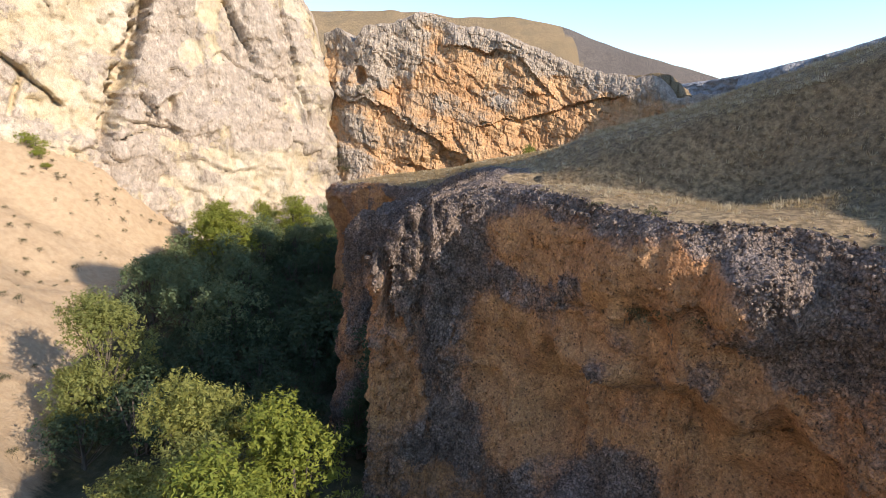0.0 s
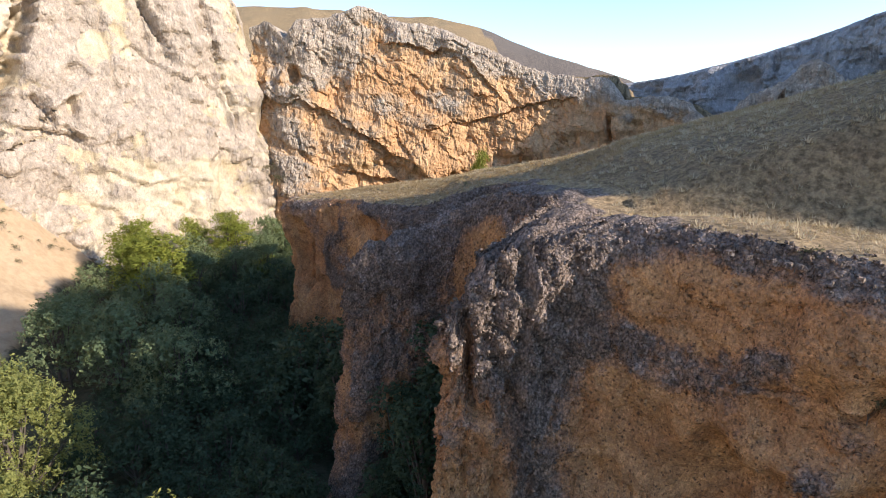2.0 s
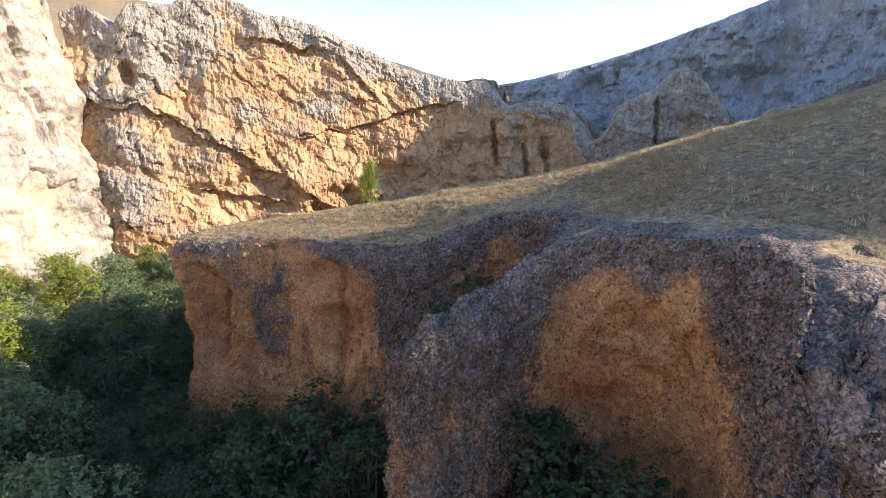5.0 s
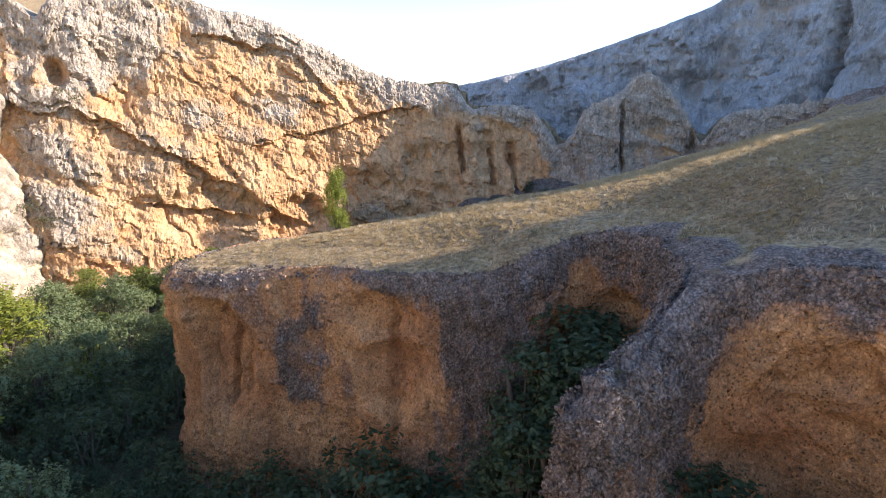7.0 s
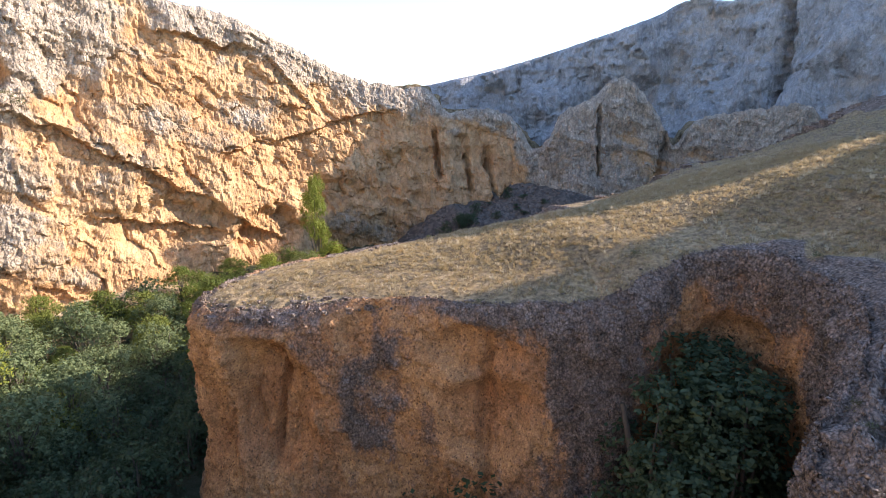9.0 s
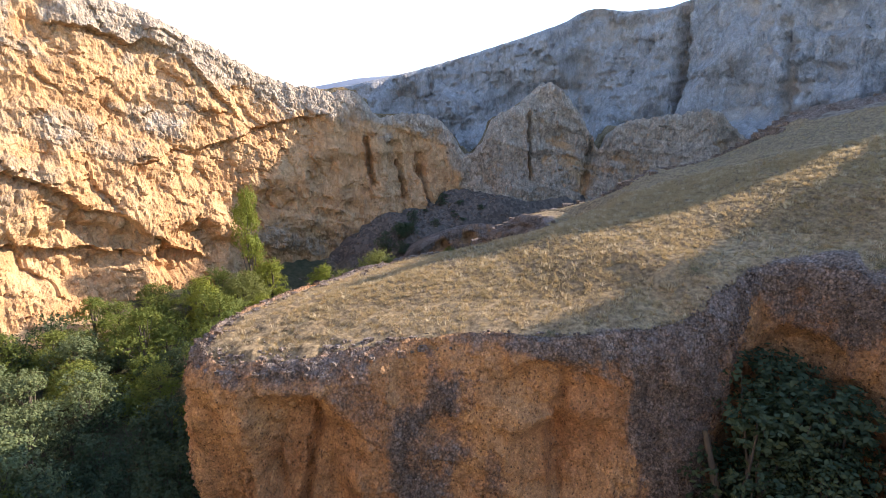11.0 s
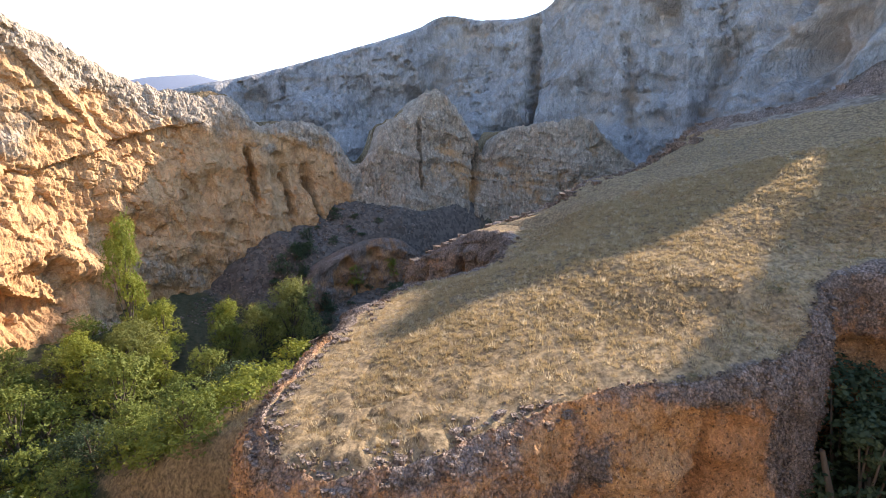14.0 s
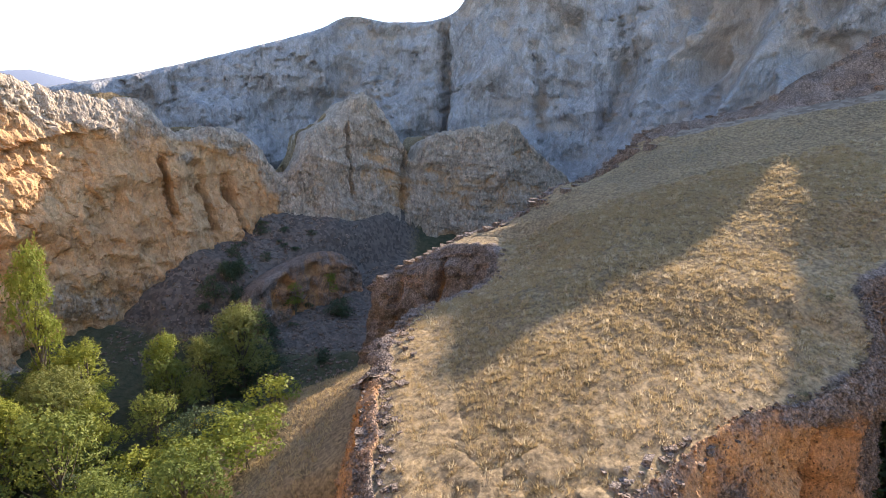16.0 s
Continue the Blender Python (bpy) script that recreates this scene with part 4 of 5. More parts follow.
def pebbles_on(name, face, count, small, large, seed, label):
    """Rounded stones half set in a cliff's crust, fewer where the crust has fallen."""
    rng = np.random.default_rng(seed)
    P, fresh, side = FACES[face]
    nv = np.cross(np.gradient(P, axis=1), np.gradient(P, axis=0))
    nv /= np.linalg.norm(nv, axis=2)[..., None] + 1e-9
    crust = np.clip(1.0 - 1.1 * fresh, 0.10, 1) * (P[..., 2] > 9) * (P[..., 1] > 10)
    c = np.cumsum(crust.ravel())
    pick = np.searchsorted(c, rng.uniform(0, c[-1], count))
    out = nv.reshape(-1, 3)[pick]
    r = small + (large - small) * rng.uniform(0, 1, count) ** 2.2
    q = rng.normal(size=(count, 3, 3))
    a = q[:, 0] / np.linalg.norm(q[:, 0], axis=1)[:, None]
    b = np.cross(a, q[:, 1])
    b /= np.linalg.norm(b, axis=1)[:, None]
    base = np.stack([a, b, np.cross(a, b)], 1) * rng.uniform(0.6, 1.15, (count, 3, 1)) * r[:, None, None]
    centre = P.reshape(-1, 3)[pick] + rng.normal(size=(count, 3)) * 0.05 + out * (r * 0.1 * side)[:, None]
    v = np.concatenate([centre[:, None] + base, centre[:, None] - base], 1)
    tri = np.array([(0, 1, 2), (1, 3, 2), (3, 4, 2), (4, 0, 2), (1, 0, 5), (3, 1, 5), (4, 3, 5), (0, 4, 5)])
    ob = mesh_object(name, v.reshape(-1, 3), (tri[None] + 6 * np.arange(count)[:, None, None]).reshape(-1, 3), ROCK_NEAR, True,
                     {"fresh": np.repeat(fresh.ravel()[pick], 6)})
    return tagged(ob, label, "stones", kind="stuff")


pebbles_on("crust_pebbles", "cliff_promontory", 52000, 0.045, 0.13, 21, "grey rounded pebbles standing out of the cliff's crust")
outcrop = cliff("cliff_outcrop", RIM[len(PROMONTORY) + 9:], 0.26, 0.26, 1, 5.0, ROCK_NEAR, 0.9, 0.25, 0.16, 0.35, (), plateau_top, 0.0, block=0.32, size=2.4, rounding=0.8, crest=0.5, cracks=[(23.6, 77.5, 11, 23.2, 76.4, 21, 0.5, 1.6), (25.6, 81.5, 10, 25.0, 80.6, 18, 0.5, 1.4)])
tagged(outcrop, "weathered grey rock outcrop along the back edge of the hill", "cliff", kind="structure")


def wall_top(x, y, rim, q):
    return rim + 0.6 - 0.12 * q


HOLLOWS_MID = [(-17.5, 123, 37.5, 2.0, 2.6, 3.0), (0, 122.5, 17, 9, 6, 2.4), (14, 122, 15, 7, 5, 2.2), (24, 121, 20, 8, 3.0, 1.2), (47, 113, 26, 2.2, 3.6, 1.6), (51.5, 111, 24.5, 1.6, 3.2, 1.6), (36, 119, 24, 3, 4, 1)]
LEDGES_MID = [(-24, 34, -12, 31.4, 0.8), (-12, 31.4, 14.5, 14.2, 1.1), (8, 27, 20, 29.4, 0.7), (20, 29.4, 36, 33.8, 1.0), (2, 44.2, 13, 42.2, 1.0), (17, 39.5, 22, 34.5, 0.8), (-8, 20, 6, 16, 1.0)]
PATCHES_MID = [(-14, 124, 42, 8, 7, -0.7), (-19, 124, 27, 4, 9, -0.5), (46, 114, 24, 9, 8, 0.9), (53, 110, 23, 5, 7, 0.8), (38, 119, 24, 8, 8, 0.5), (20, 123, 32, 12, 5, 0.4), (10, 123, 22, 14, 7, 0.35), (-2, 123, 18, 10, 7, 0.35), (26, 122, 25, 8, 6, 0.3), (4, 124, 38, 8, 3, 0.5), (12, 123, 33, 6, 3, -0.4)]
wall_mid = cliff("cliff_wall_1", WALL_MID, 0.24, 0.24, -1, 8, ROCK_MID, 1.3, 0.22, 0.13, 0.06, HOLLOWS_MID, wall_top, 0.28, 0.42, 0.3, 0.34, 3.6, LEDGES_MID, 4.0, patches=PATCHES_MID, crest=0.9, cracks=[(43.6, 115.5, 22, 43.2, 115.8, 29, 0.7, 2.2), (48.6, 112.6, 19, 48.2, 112.8, 25, 0.6, 2.0), (52.2, 110.8, 17.5, 51.8, 111, 24, 0.7, 2.0), (65.2, 96.5, 22, 64.8, 96.8, 33, 0.5, 1.4), (71.6, 88.8, 16, 72.4, 87.4, 28, 0.8, 1.5)])
tagged(wall_mid, "sunlit ochre and grey limestone cliff with slanting ledges", "cliff", kind="structure")
LEDGE_LOW = [(37.5, 103.5, 9.5, 6, 0.5), (39, 102.4, 12.2, 7, 0.8), (42, 100.6, 13.8, 7.5, 1), (45.5, 98.4, 14.8, 8, 1), (48.5, 96.4, 15.2, 9, 1), (51, 94.4, 14.6, 10, 1), (53.5, 92.2, 12, 10, 0.5)]
ledge_low = cliff("cliff_ledge", LEDGE_LOW, 0.24, 0.24, -1, 3, ROCK_NEAR, 0.7, 0.2, 0.14, 0.2, [(43, 100, 13, 1.2, 1.2, 1.2), (47, 97.5, 14, 1.4, 1.3, 1.2)], wall_top, 0.45, 0.3, 0.3, 0.3, 2.5)
tagged(ledge_low, "low brown rock ledge with small caves above the trees", "cliff", kind="structure")
PATCHES_LEFT = [(-47, 104, 45, 5, 9, -0.8), (-47, 104, 30, 7, 5, -0.9), (-38, 111, 33, 4.5, 7, -0.9), (-38, 111, 45, 4, 5, -0.6), (-31, 117, 42, 4, 9, -0.7), (-55, 98, 23, 6, 5, -0.7), (-58, 97, 38, 3.5, 4, -0.7), (-45, 106, 40.5, 2.2, 2.6, 1.3),
                (-36, 110, 18, 8, 6, 0.6), (-60, 95, 45, 8, 8, 0.5), (-66, 89, 24, 9, 6, 0.4), (-42, 107, 22, 3, 4, 0.5)]
CRACKS_LEFT = [(-56.3, 96.0, 26.5, -49.8, 102.7, 49, 1.5, 6.0), (-55.6, 97.0, 25.5, -51.0, 99.3, 27, 0.6, 1.5), (-36.2, 112.3, 41.5, -40.2, 111.8, 49.5, 0.55, 2.2), (-28.0, 120.5, 28, -31.2, 118.2, 50, 0.5, 1.6), (-38.2, 105.0, 20, -40.5, 107.5, 27, 0.4, 1.2),
               (-61.5, 93.4, 31.5, -67.5, 90.4, 38.5, 0.8, 3.0), (-66.5, 89.0, 30, -64.0, 90.0, 36.5, 0.6, 2.2), (-49.5, 100.5, 29.5, -51.5, 100.0, 33, 0.5, 1.6), (-43.5, 107.5, 34, -44.5, 108.0, 45, 0.3, 0.8)]
wall_left = cliff("cliff_wall_2", WALL_LEFT, 0.36, 0.36, -1, 8, ROCK_PALE, 1.5, 0.16, 0.10, 0.12, [(-48.0, 103.2, 31.2, 1.3, 2.4, 2.6), (-64.9, 89.6, 34.2, 1.3, 1.3, 2), (-62.5, 93.0, 33.4, 0.8, 1.6, 2)], wall_top, 0.36, 0.3, 0.15, 0.55, 6.0,
                  steps=[(-56.6, 96.4, 26.5, -50.4, 102.4, 49, 3.0, 16), (-34.6, 112.6, 38, -37.6, 110.6, 49, 1.6, 8), (-28.2, 120.0, 25, -31, 118, 50, 1.6, 6)], patches=PATCHES_LEFT, cracks=CRACKS_LEFT,
                  ledges=[(-53, 28.5, -47, 27, 1.0), (-50, 30.5, -47, 33, 1.0), (-44, 22, -36, 19, 0.6)], rib=0.5, crest=0.6)
tagged(wall_left, "tall sunlit cream limestone wall with grey patina", "cliff", kind="structure")
wall_far = cliff("cliff_wall_3", WALL_FAR, 0.6, 0.6, 1, 12, ROCK_FAR, 3.2, 0.3, 0.10, 0.5, (), wall_top, 0.05, 0.1, 0.3, 0.6, 7.0, rib=2.6, cracks=[(120, 84, 28, 124, 84, 56, 1.6, 4), (112, 60, 28, 118, 62, 50, 1.4, 3)])
tagged(wall_far, "long shaded grey limestone wall across the ravine", "cliff", kind="structure")


# ---- plants ----
def tube(points, radii, sides=7):
    """Ring verts and quads along a path."""
    p = np.asarray(points, float)
    t = np.gradient(p, axis=0)
    t /= np.linalg.norm(t, axis=1)[:, None]
    ref = np.array([1.0, 0.2, 0.1])
    u = np.cross(t, ref)
    u /= np.linalg.norm(u, axis=1)[:, None]
    w = np.cross(t, u)
    a = np.linspace(0, 2 * np.pi, sides, endpoint=False)
    ring = np.cos(a)[None, :, None] * u[:, None] + np.sin(a)[None, :, None] * w[:, None]
    v = p[:, None] + ring * np.asarray(radii)[:, None, None]
    i = np.arange(len(p) - 1)[:, None] * sides
    j = np.arange(sides)[None]
    k = (j + 1) % sides
    f = np.stack([i + j, i + k, i + sides + k, i + sides + j], -1).reshape(-1, 4)
    return v.reshape(-1, 3), f


def leaf_quads(centre, outward, rng, length, width, spread=0.9):
    n = len(centre)
    nrm = outward * 0.7 + rng.normal(size=(n, 3)) * spread * 0.5
    nrm /= np.linalg.norm(nrm, axis=1)[:, None] + 1e-9
    a = np.cross(nrm, rng.normal(size=(n, 3)))
    a /= np.linalg.norm(a, axis=1)[:, None] + 1e-9
    b = np.cross(nrm, a)
    k = rng.uniform(0.6, 1.3, (n, 1))
    la, wb = a * length * k * 0.5, b * width * k * 0.5
    v = np.stack([centre - la, centre - la * 0.1 + wb, centre + la, centre - la * 0.1 - wb], 1).reshape(-1, 3)
    return v, np.arange(4 * n).reshape(-1, 4)


def grow_tree(name, seed, height, radius, crown_low, lobes, sprays, per_spray, leaf, leaf_mat, label, category, upright=0.0, stems=1):
    """A tree of one or more stems, limbs to the lobes, and a crown of leaf sprays on uneven lobes."""
    rng = np.random.default_rng(seed)
    root = new(name)
    verts, faces, count = [], [], 0
    centres, sizes = [], []
    for k in range(lobes):
        h = rng.uniform(0, 1) ** 0.8
        z = height * (crown_low + (1 - crown_low) * (0.10 + 0.76 * h))
        wide = radius * (1 - 0.62 * h ** 1.7) * (1 - upright * 0.45)
        a, r = rng.uniform(0, 2 * np.pi), wide * math.sqrt(rng.uniform(0.05, 0.75))
        centres.append((r * math.cos(a), r * math.sin(a), z))
        sizes.append(radius * rng.uniform(0.24, 0.42) * (1.15 - 0.4 * h) * (26 / lobes) ** 0.35)
    centres, sizes = np.array(centres), np.array(sizes) * 1.04
    for stem in range(stems):
        foot = rng.normal(size=2) * (0.35 if stems > 1 else 0.0)
        lean = rng.normal(size=2) * 0.06 * height
        q = np.linspace(0, 1, 7)
        path = np.stack([foot[0] + lean[0] * q ** 1.5, foot[1] + lean[1] * q ** 1.5, -0.4 + q * height * 0.8], 1)
        v, f = tube(path, height * 0.017 * (1.35 - q), 7 if height > 5 else 4)
        verts.append(v), faces.append(f + count)
        count += len(v)
        for c in centres[stem::stems]:
            i = min(5, max(1, int(6 * (c[2] / height) * 0.7)))
            start = path[i]
            bend = (start + c) / 2 + np.array([0, 0, -0.06 * height])
            q2 = np.linspace(0, 1, 5)[:, None]
            p = (1 - q2) ** 2 * start + 2 * q2 * (1 - q2) * bend + q2 ** 2 * c
            v, f = tube(p, height * 0.0065 * (1.3 - q2[:, 0]), 4)
            verts.append(v), faces.append(f + count)
            count += len(v)
    trunk = mesh_object("trunk", np.vstack(verts), np.vstack(faces), BARK)
    trunk.parent = root
    pts, outs = [], []
    weight = sizes ** 2 / np.sum(sizes ** 2)
    for c, r, w in zip(centres, sizes, weight):
        n = max(4, int(sprays * w))
        d = rng.normal(size=(n, 3))
        d /= np.linalg.norm(d, axis=1)[:, None]
        d[:, 2] = np.where(d[:, 2] < -0.35, -d[:, 2], d[:, 2])
        bump_r = r * (1 + 0.28 * vnoise(d[:, 0] * 2.2 + c[0], d[:, 1] * 2.2 + c[1], d[:, 2] * 2.2))
        p = c + d * (bump_r * rng.uniform(0.45, 1.0, n) ** 0.45)[:, None] * np.array([1, 1, 0.85 + 0.5 * upright])
        pts.append(p), outs.append(d)
    pts, outs = np.vstack(pts), np.vstack(outs)
    up = np.array([0, 0, 0.35 + 0.6 * upright])
    grow = outs + up
    step = rng.uniform(-0.3, 1.0, (len(pts), per_spray, 1)) * leaf * 2.2
    c = pts[:, None] + grow[:, None] * step + rng.normal(size=(len(pts), per_spray, 3)) * leaf * 0.55
    o = np.repeat(outs[:, None], per_spray, 1).reshape(-1, 3) + np.array([0, 0, 0.3])
    v, f = leaf_quads(c.reshape(-1, 3), o, rng, leaf * 1.7, leaf * (0.62 if leaf < 0.14 else 0.95))
    crown = mesh_object("crown", v, f, leaf_mat, False)
    crown.parent = root
    return tagged(root, label, category, kind="thing")


def place(ob, x, y, z=None, scale=1.0, turn=0.0, stretch=1.0, sink=0.0):
    h = float(ground_at(x, y)[0]) if z is None else z
    return Matrix.LocRotScale((x, y, h - sink), Euler((0, 0, turn)), (scale, scale, scale * stretch))


rng = np.random.default_rng(7)
WILLOWS = [grow_tree("willow_tree", 11 + i, 10, 4.3, 0.10, 30, 2300, 10, 0.12, LEAF_WILLOW, "yellow-green willow with a dense billowing crown", "tree", 0.25, 2) for i in range(2)]
POPLARS = [grow_tree("poplar_tree", 31 + i, 10, 2.7, 0.2, 18, 1100, 9, 0.135, LEAF_POPLAR, "bright yellow-green young poplar with slender trunk", "tree", 0.55, 1) for i in range(2)]
SALLOWS = [grow_tree("sallow_tree", 41 + i, 10, 4.6, 0.08, 19, 950, 8, 0.165, LEAF_SALLOW_SHADE, "grey-green bushy willow of the valley floor, leaf colour toned for shade", "tree", 0.1, 2) for i in range(3)]
VALLEY_WILLOWS = [grow_tree("valley_willow", 81 + i, 10, 4.6, 0.08, 17, 800, 8, 0.17, LEAF_VALLEY_SUN, "green rounded willow of the sunlit valley, leaf colour brightened for sun", "tree", 0.15, 2) for i in range(2)]
THICKETS = [grow_tree("thicket_tree", 51 + i, 8, 3.9, 0.06, 13, 330, 6, 0.22, LEAF_SHADE, "green leafy tree, leaf colour darkened for the gorge's shade", "tree", 0.0, 3) for i in range(2)]
ALDERS = [grow_tree("alder_tree", 61 + i, 18, 3.8, 0.05, 30, 1200, 7, 0.17, LEAF_SHADE, "tall tree filling the alcove, leaf colour darkened for shade", "tree", 0.2, 2) for i in range(2)]
SHRUBS = [grow_tree("green_shrub", 71 + i, 2.6, 2.0, 0.05, 12, 170, 6, 0.16, LEAF_POPLAR, "low leafy green shrub on the valley floor", "shrub", 0.0, 4) for i in range(2)]
DRY = [grow_tree("dry_shrub", 91 + i, 1.0, 0.75, 0.05, 9, 70, 6, 0.075, LEAF_DRY, "small dry olive-brown shrub on bare ground", "shrub", 0.0, 4) for i in range(2)]
used = set()


def plant(kinds, x, y, height, group, z=None, wide=1.0, sink=0.1):
    ob = kinds[int(rng.integers(len(kinds)))]
    full = {"w": 10, "p": 10, "s": 10, "v": 10, "a": 18, "t": 8, "g": 2.6, "d": 1.0}[ob.name[0]]
    k = height / full
    m = place(ob, x, y, z, k * wide, rng.uniform(0, 6.28), 1 / wide, sink)
    if ob.name not in used:
        used.add(ob.name)
        ob.matrix_basis = m
    else:
        ob = copy_thing(ob, m)
    ob["group"] = group
    return ob


# sunlit trees at the mouth of the gorge
for x, y, h in [(-13.6, 28.0, 11), (-11.4, 23.2, 9.0), (-15.4, 23.6, 7.5), (-4.6, 22.6, 7.6), (-27, 42, 10.2), (-28.6, 39.6, 7.5)]:
    plant(WILLOWS, x, y, h, "trees along the gorge")
for x, y, h in [(-7.8, 25.4, 11.4), (-9.4, 20.8, 9.0)]:
    plant(POPLARS, x, y, h, "trees along the gorge", wide=1.15)
# the shaded wood along the gorge floor
for x, y, h in [(-26.5, 57.7, 9.6), (-34, 62, 9), (-21.5, 54, 9), (-30, 62, 9.5), (-29, 73, 9.8), (-37, 71, 9), (-36.5, 77, 8.6), (-27, 81, 9.2), (-23, 86, 9.2), (-19.5, 90, 9.5), (-29.5, 91, 9.5), (-25, 67, 8.5), (-34, 84, 9)]:
    plant(SALLOWS, x, y, h, "trees along the gorge")
for x, y, h in [(-29.6, 77, 10.4), (-33, 79.5, 10), (-25.5, 97, 9.5), (-31.5, 98, 9.5), (-37.5, 92, 9.5)]:
    plant(POPLARS, x, y, h, "trees along the gorge", wide=1.35)
for x, y, h in [(-22, 99.5, 9), (-27, 107, 8), (-21.5, 107, 9), (-15.5, 97, 8), (-13, 104, 8), (-10, 99, 7), (-15, 111, 8), (-7, 109, 8)]:
    plant(SALLOWS, x, y, h, "trees along the gorge")
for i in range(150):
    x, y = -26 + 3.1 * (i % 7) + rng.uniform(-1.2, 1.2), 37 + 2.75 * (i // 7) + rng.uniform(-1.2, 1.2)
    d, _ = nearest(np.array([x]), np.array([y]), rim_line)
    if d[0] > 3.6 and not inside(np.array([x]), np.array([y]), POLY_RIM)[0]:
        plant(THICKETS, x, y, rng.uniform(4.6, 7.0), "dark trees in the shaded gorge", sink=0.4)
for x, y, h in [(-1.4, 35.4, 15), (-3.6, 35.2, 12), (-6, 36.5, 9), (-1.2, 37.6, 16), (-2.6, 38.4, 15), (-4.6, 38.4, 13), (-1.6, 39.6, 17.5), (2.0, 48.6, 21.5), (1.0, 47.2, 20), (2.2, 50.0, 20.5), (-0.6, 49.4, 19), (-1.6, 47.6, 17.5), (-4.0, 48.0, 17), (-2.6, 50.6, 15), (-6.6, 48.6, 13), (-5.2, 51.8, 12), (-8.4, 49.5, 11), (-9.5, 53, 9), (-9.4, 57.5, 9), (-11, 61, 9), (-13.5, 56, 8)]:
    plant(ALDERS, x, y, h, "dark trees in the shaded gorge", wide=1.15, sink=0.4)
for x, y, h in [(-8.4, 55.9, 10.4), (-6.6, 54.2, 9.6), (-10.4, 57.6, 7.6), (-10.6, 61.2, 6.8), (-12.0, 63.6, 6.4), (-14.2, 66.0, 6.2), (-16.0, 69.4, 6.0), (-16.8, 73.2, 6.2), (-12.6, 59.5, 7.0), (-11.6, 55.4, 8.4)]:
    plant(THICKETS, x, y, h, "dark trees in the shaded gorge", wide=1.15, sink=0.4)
# sunlit trees of the upper valley
for x, y, h in [(-2, 106, 8), (5.4, 103, 8.4), (1.5, 107, 7), (10, 108, 8), (20, 103, 7), (-9, 104, 6), (31, 102, 7), (14, 101, 6), (15.5, 112, 8)]:
    plant(VALLEY_WILLOWS, x, y, h, "trees of the upper valley", wide=1.1)
plant(POPLARS, 16.8, 113.2, 15.5, "trees of the upper valley", wide=0.5)
for x, y, h in [(26, 98.5, 9.5), (22.4, 100.4, 7), (12.5, 108.5, 8.5)]:
    plant(WILLOWS, x, y, h, "trees of the upper valley", wide=1.05)
for x, y, h in [(17.8, 110.2, 9.5), (12, 105, 7.5), (22, 104.8, 7), (8, 110, 8), (49, 96, 5), (44, 99, 5)]:
    plant(POPLARS, x, y, h, "trees of the upper valley")
for i in range(16):
    plant(THICKETS, rng.uniform(-4, 36), rng.uniform(100, 113), rng.uniform(3.5, 6.0), "trees of the upper valley", sink=0.3)
for i in range(22):
    x = rng.uniform(10, 46)
    plant(THICKETS, x, rng.uniform(93, 103) - 0.05 * x, rng.uniform(1.8, 4.0), "trees of the upper valley", wide=1.3, sink=0.3)
for x, y, h in [(-60, 85, 1.6), (-62, 86.5, 2.0), (-64, 87, 1.6), (-58.5, 84, 1.4), (-53, 96, 1.8)]:
    plant(SHRUBS, x, y, h, "green shrubs on the bare slope", wide=1.3)
for i in range(34):
    x, y = rng.uniform(-22, 2), rng.uniform(88, 117)
    plant(VALLEY_WILLOWS if i % 2 else THICKETS, x, y, rng.uniform(3.5, 6.5), "trees of the upper valley", wide=1.15, sink=0.3)
for i in range(30):
    plant(SHRUBS, rng.uniform(-6, 18), rng.uniform(84, 103), rng.uniform(1.6, 3.0), "green shrubs on the valley floor", sink=0.15)
for i in range(36):
    plant(SHRUBS, rng.uniform(-8, 15), rng.uniform(89, 106), rng.uniform(1.2, 2.3), "green shrubs on the valley floor", wide=1.35, sink=0.15)
for i in range(26):
    plant(VALLEY_WILLOWS, -21 + 1.65 * i + rng.uniform(-1, 1), rng.uniform(110.5, 118.5), rng.uniform(4.5, 7.5), "trees at the foot of the cliff", wide=1.15, sink=0.3)
for i in range(26):
    plant(THICKETS, rng.uniform(36, 57), rng.uniform(98, 108), rng.uniform(1.2, 2.6), "low dark bushes on the scree", wide=1.4, sink=0.2)
for i in range(16):
    plant(THICKETS, rng.uniform(26, 44), rng.uniform(101, 110), rng.uniform(3.0, 5.0), "trees of the upper valley", sink=0.3)
for x, y, z, h in [(7.5, 20.6, 22.2, 0.7), (8.2, 19.7, 22.4, 0.8), (8.9, 18.8, 22.7, 0.6), (-17.0, 120.6, 34.3, 1.8), (-15.4, 120.8, 33.6, 1.4), (-22.5, 122.2, 19.5, 2.2), (-21.5, 121.5, 17.2, 2.4)]:
    plant(DRY, x, y, h, "small dry shrubs on rock ledges", z=z, wide=1.2, sink=0.1)
for x, y, h in [(7.9, 20.9, 0.8), (9.3, 19.5, 0.6), (6.2, 22.6, 0.6), (-5.4, 41.9, 0.5), (-4.2, 42.4, 0.45), (-1.0, 29.2, 0.6), (5.2, 46.3, 0.6), (2.2, 54, 0.6), (-4.9, 58.6, 0.5)]:
    d, i = nearest(np.array([x]), np.array([y]), rim_line)
    plant(DRY, x, y, h, "small dry shrubs on the rim", z=float(rim_blend(np.array([x]), np.array([y]), d, i)[0]), sink=0.05)


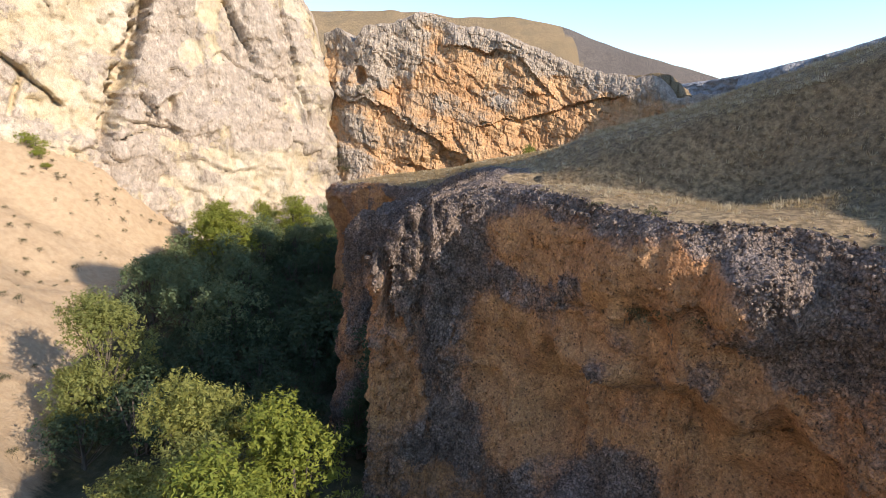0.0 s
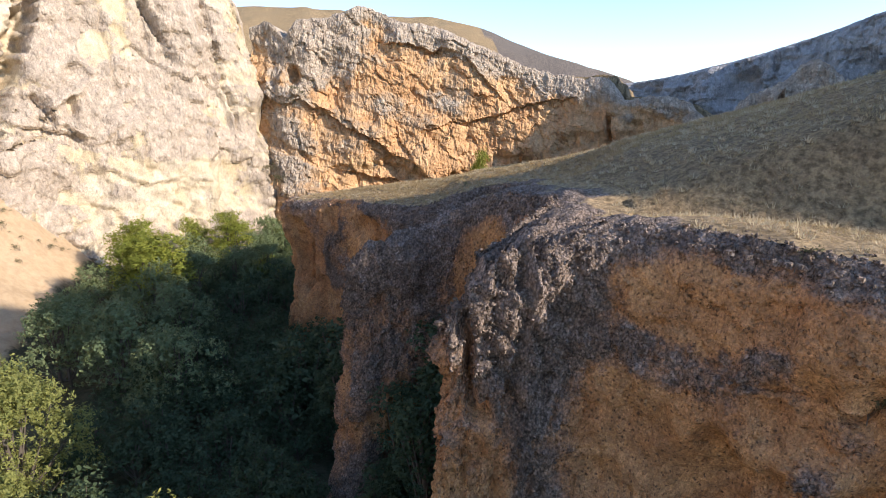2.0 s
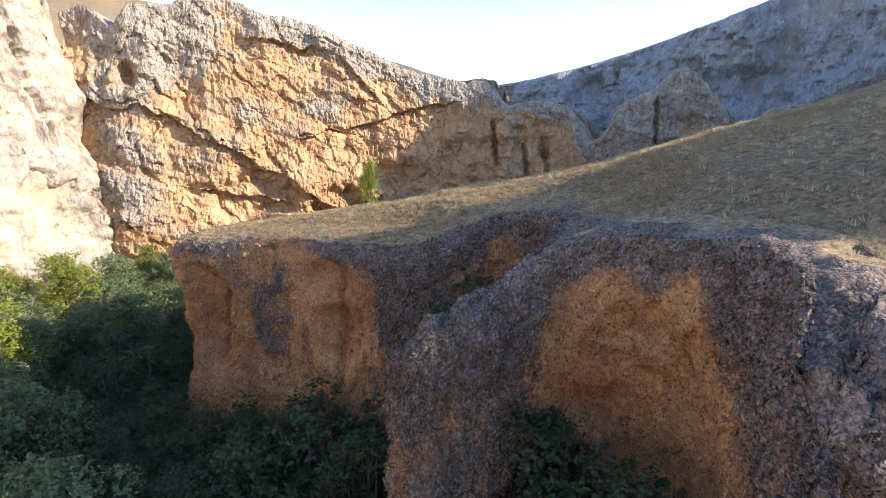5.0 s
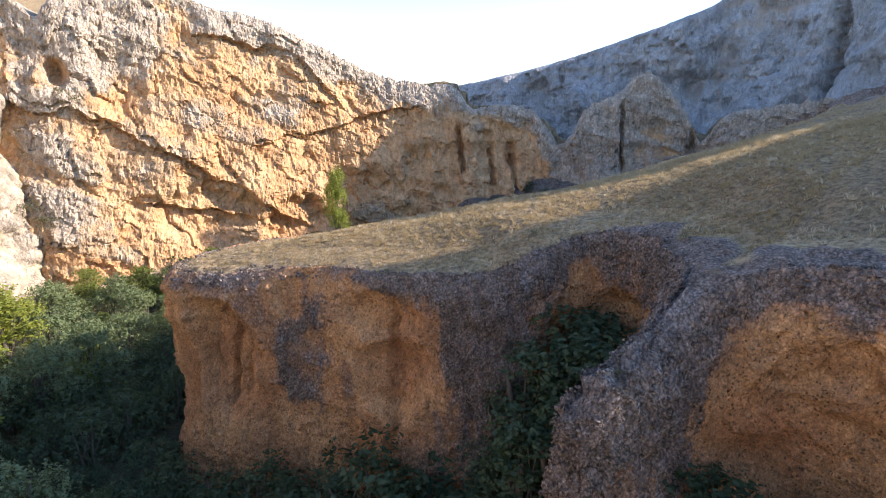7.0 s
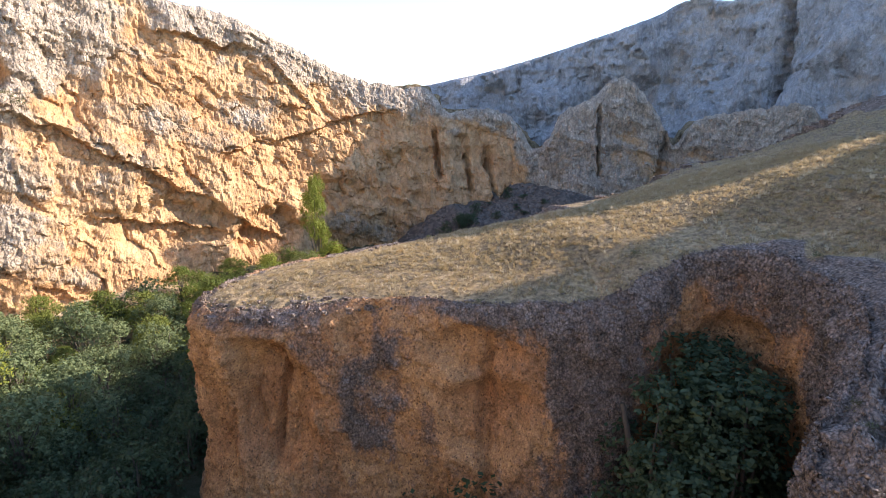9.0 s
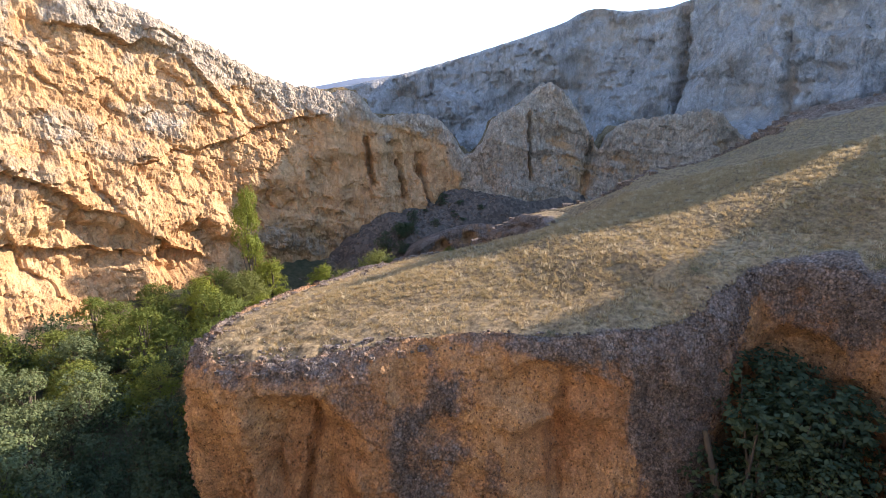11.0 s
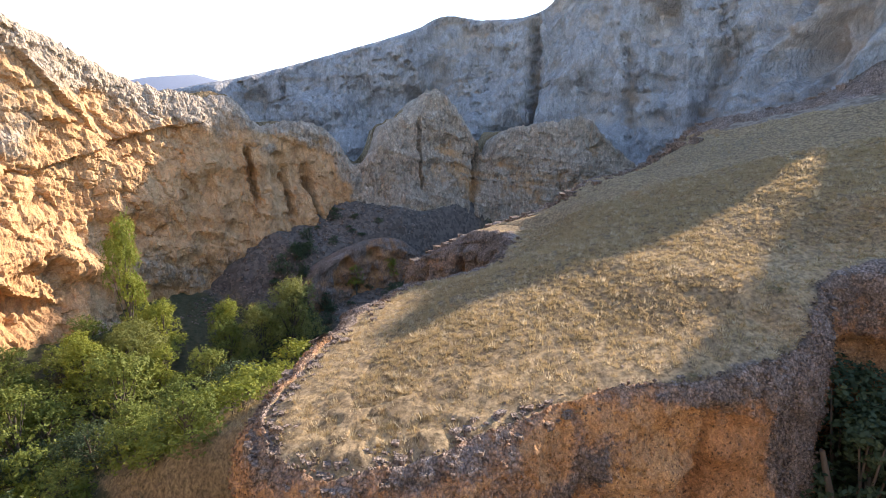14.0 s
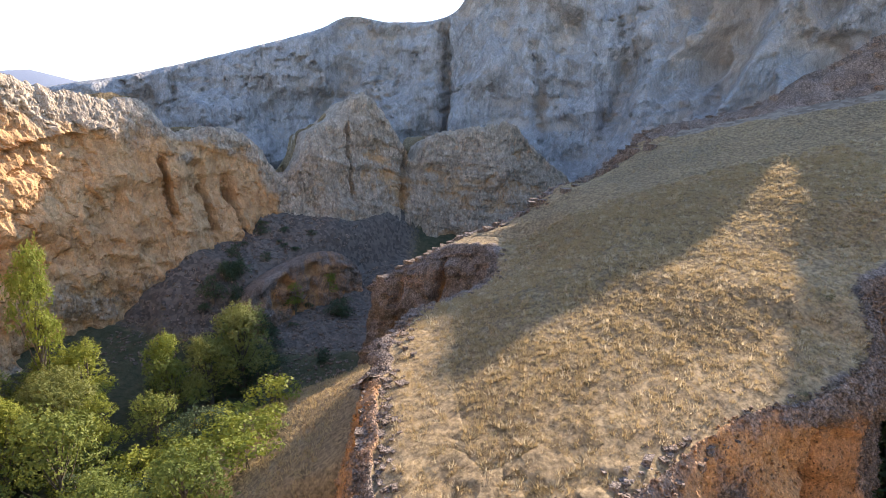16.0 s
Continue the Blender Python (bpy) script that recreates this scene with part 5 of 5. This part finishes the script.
for i in range(230):
    x, y = rng.uniform(-62, -28), rng.uniform(34, 100)
    t = float(np.interp(y, [0, 30, 45, 65, 85, 105], [-16, -24, -32, -40, -44, -46]))
    if x < t - 3 and not inside(np.array([x]), np.array([y]), POLY_LEFT)[0]:
        plant(DRY, x, y, rng.uniform(0.35, 1.0), "small dry shrubs on the bare slope", sink=0.05)


# ---- grass and stones ----
def straw(name, count, box, tall, blades, seed, clear, label, on_hill=True, mat=STRAW):
    """Tufts of dry blades on the hill, one joined mesh."""
    rng = np.random.default_rng(seed)
    x, y = rng.uniform(box[0], box[1], count), rng.uniform(box[2], box[3], count)
    keep = inside(x, y, POLY_RIM) if on_hill else ~inside(x, y, POLY_RIM)
    keep &= (vnoise(x / 2.3, y / 2.3, 5) + rng.uniform(-0.8, 0.8, count)) > -0.75
    x, y = x[keep], y[keep]
    d, i = nearest(x, y, rim_line)
    z = rim_blend(x, y, d, i) if on_hill else ground_at(x, y)
    keep = d > np.maximum(clear, shoulder(x, y) - 0.3) + 0.5 * rng.uniform(0, 1, len(x))
    x, y, z = x[keep], y[keep], z[keep]
    n = len(x)
    size = tall * rng.uniform(0.5, 1.25, (n, 1, 1))
    a = rng.uniform(0, 2 * np.pi, (n, blades, 1))
    lean = rng.uniform(0.3, 1.15, (n, blades, 1))
    out = np.concatenate([np.cos(a), np.sin(a), np.zeros_like(a)], 2)
    foot = np.stack([x, y, z - 0.02], 1)[:, None] + out * size * 0.7 * rng.uniform(0, 1, (n, blades, 1))
    across = np.concatenate([-np.sin(a), np.cos(a), np.zeros_like(a)], 2) * size * 0.075
    tip = foot + out * size * lean * 0.75 + np.array([0, 0, 1.0]) * size * (1.05 - 0.55 * lean)
    v = np.stack([foot - across, foot + across, tip], 2).reshape(-1, 3)
    ob = mesh_object(name, v, np.arange(len(v)).reshape(-1, 3), mat, False)
    return tagged(ob, label, "grass", kind="stuff")


straw("dry_grass", 78000, (-16, 22, 8, 80), 0.15, 6, 3, 0.25, "short dry straw-yellow grass over the promontory")
straw("dry_grass_far", 20000, (14, 46, 8, 76), 0.22, 5, 4, 1.0, "sparse dry grass on the hill above")
straw("slope_grass", 8000, (-6, 22, 77, 98), 0.3, 6, 6, 2.5, "dry orange-brown grass on the slope below the rim", False)
straw("grass_tufts", 23000, (-16, 24, 42, 80), 0.22, 20, 5, 0.3, "rounded straw-coloured grass tufts", True, STRAW)
straw("pale_tufts", 5000, (-16, 24, 10, 80), 0.30, 16, 15, 0.5, "taller pale feathery grass tufts", True, PALE_STRAW)


def stones(name, x, y, z, size, mat, seed, label):
    """Many loose angular stones in one mesh."""
    rng = np.random.default_rng(seed)
    base = np.array([(a, b, c) for a in (-1, 1) for b in (-1, 1) for c in (-1, 1)], float)
    quad = np.array([(0, 1, 3, 2), (4, 6, 7, 5), (0, 4, 5, 1), (2, 3, 7, 6), (0, 2, 6, 4), (1, 5, 7, 3)])
    n = len(x)
    v = base[None] * (size[:, None, None] * rng.uniform(0.35, 1.0, (n, 1, 3))) * rng.uniform(0.6, 1.0, (n, 8, 1))
    a = rng.uniform(0, 6.28, n)
    c, s = np.cos(a)[:, None], np.sin(a)[:, None]
    v = np.stack([v[..., 0] * c - v[..., 1] * s, v[..., 0] * s + v[..., 1] * c, v[..., 2] * 0.7], -1) + np.stack([x, y, z], 1)[:, None]
    f = (quad[None] + 8 * np.arange(n)[:, None, None]).reshape(-1, 4)
    ob = mesh_object(name, v.reshape(-1, 3), f, mat, False, {"fresh": np.zeros(8 * n)})
    return tagged(ob, label, "stones", kind="stuff")


sx, sy = rng.uniform(28, 62, 2600), rng.uniform(88, 118, 2600)
ok = ~inside(sx, sy, POLY_MID) & ~inside(sx, sy, POLY_RIM)
sx, sy = sx[ok], sy[ok]
stones("scree_stones", sx, sy, ground_at(sx, sy), rng.uniform(0.1, 0.42, len(sx)) ** 1.2, ROCK_NEAR, 8, "dark angular scree stones below the cliff")


def rim_rocks(name, near, count, spread, small, large, seed, label, power=3.0):
    """Loose rocks strewn along a stretch of the rim."""
    rng = np.random.default_rng(seed)
    stretch = rim_line[near(rim_line[:, 0], rim_line[:, 1])]
    pick = rng.integers(0, len(stretch), count)
    x, y = stretch[pick, 0] + rng.normal(0, spread, count), stretch[pick, 1] + rng.normal(0, spread, count)
    ok = inside(x, y, POLY_RIM)
    x, y = x[ok], y[ok]
    d, i = nearest(x, y, rim_line)
    size = small + (large - small) * rng.uniform(0, 1, len(x)) ** power
    return stones(name, x, y, rim_blend(x, y, d, i) + 0.15 * size, size, ROCK_NEAR, seed, label)


rim_rocks("rim_stones", lambda x, y: x < 24, 2600, 0.7, 0.04, 0.24, 9, "weathered grey stones along the cliff rim")
rim_rocks("tip_stones", lambda x, y: (y > 64) & (x < 24), 4200, 0.8, 0.05, 0.34, 10, "pale broken rocks along the tip of the promontory")
rim_rocks("crest_boulders", lambda x, y: (x > 24) & (y > 30), 1500, 1.5, 0.15, 0.8, 12, "weathered grey boulders along the hill's far edge", 1.6)
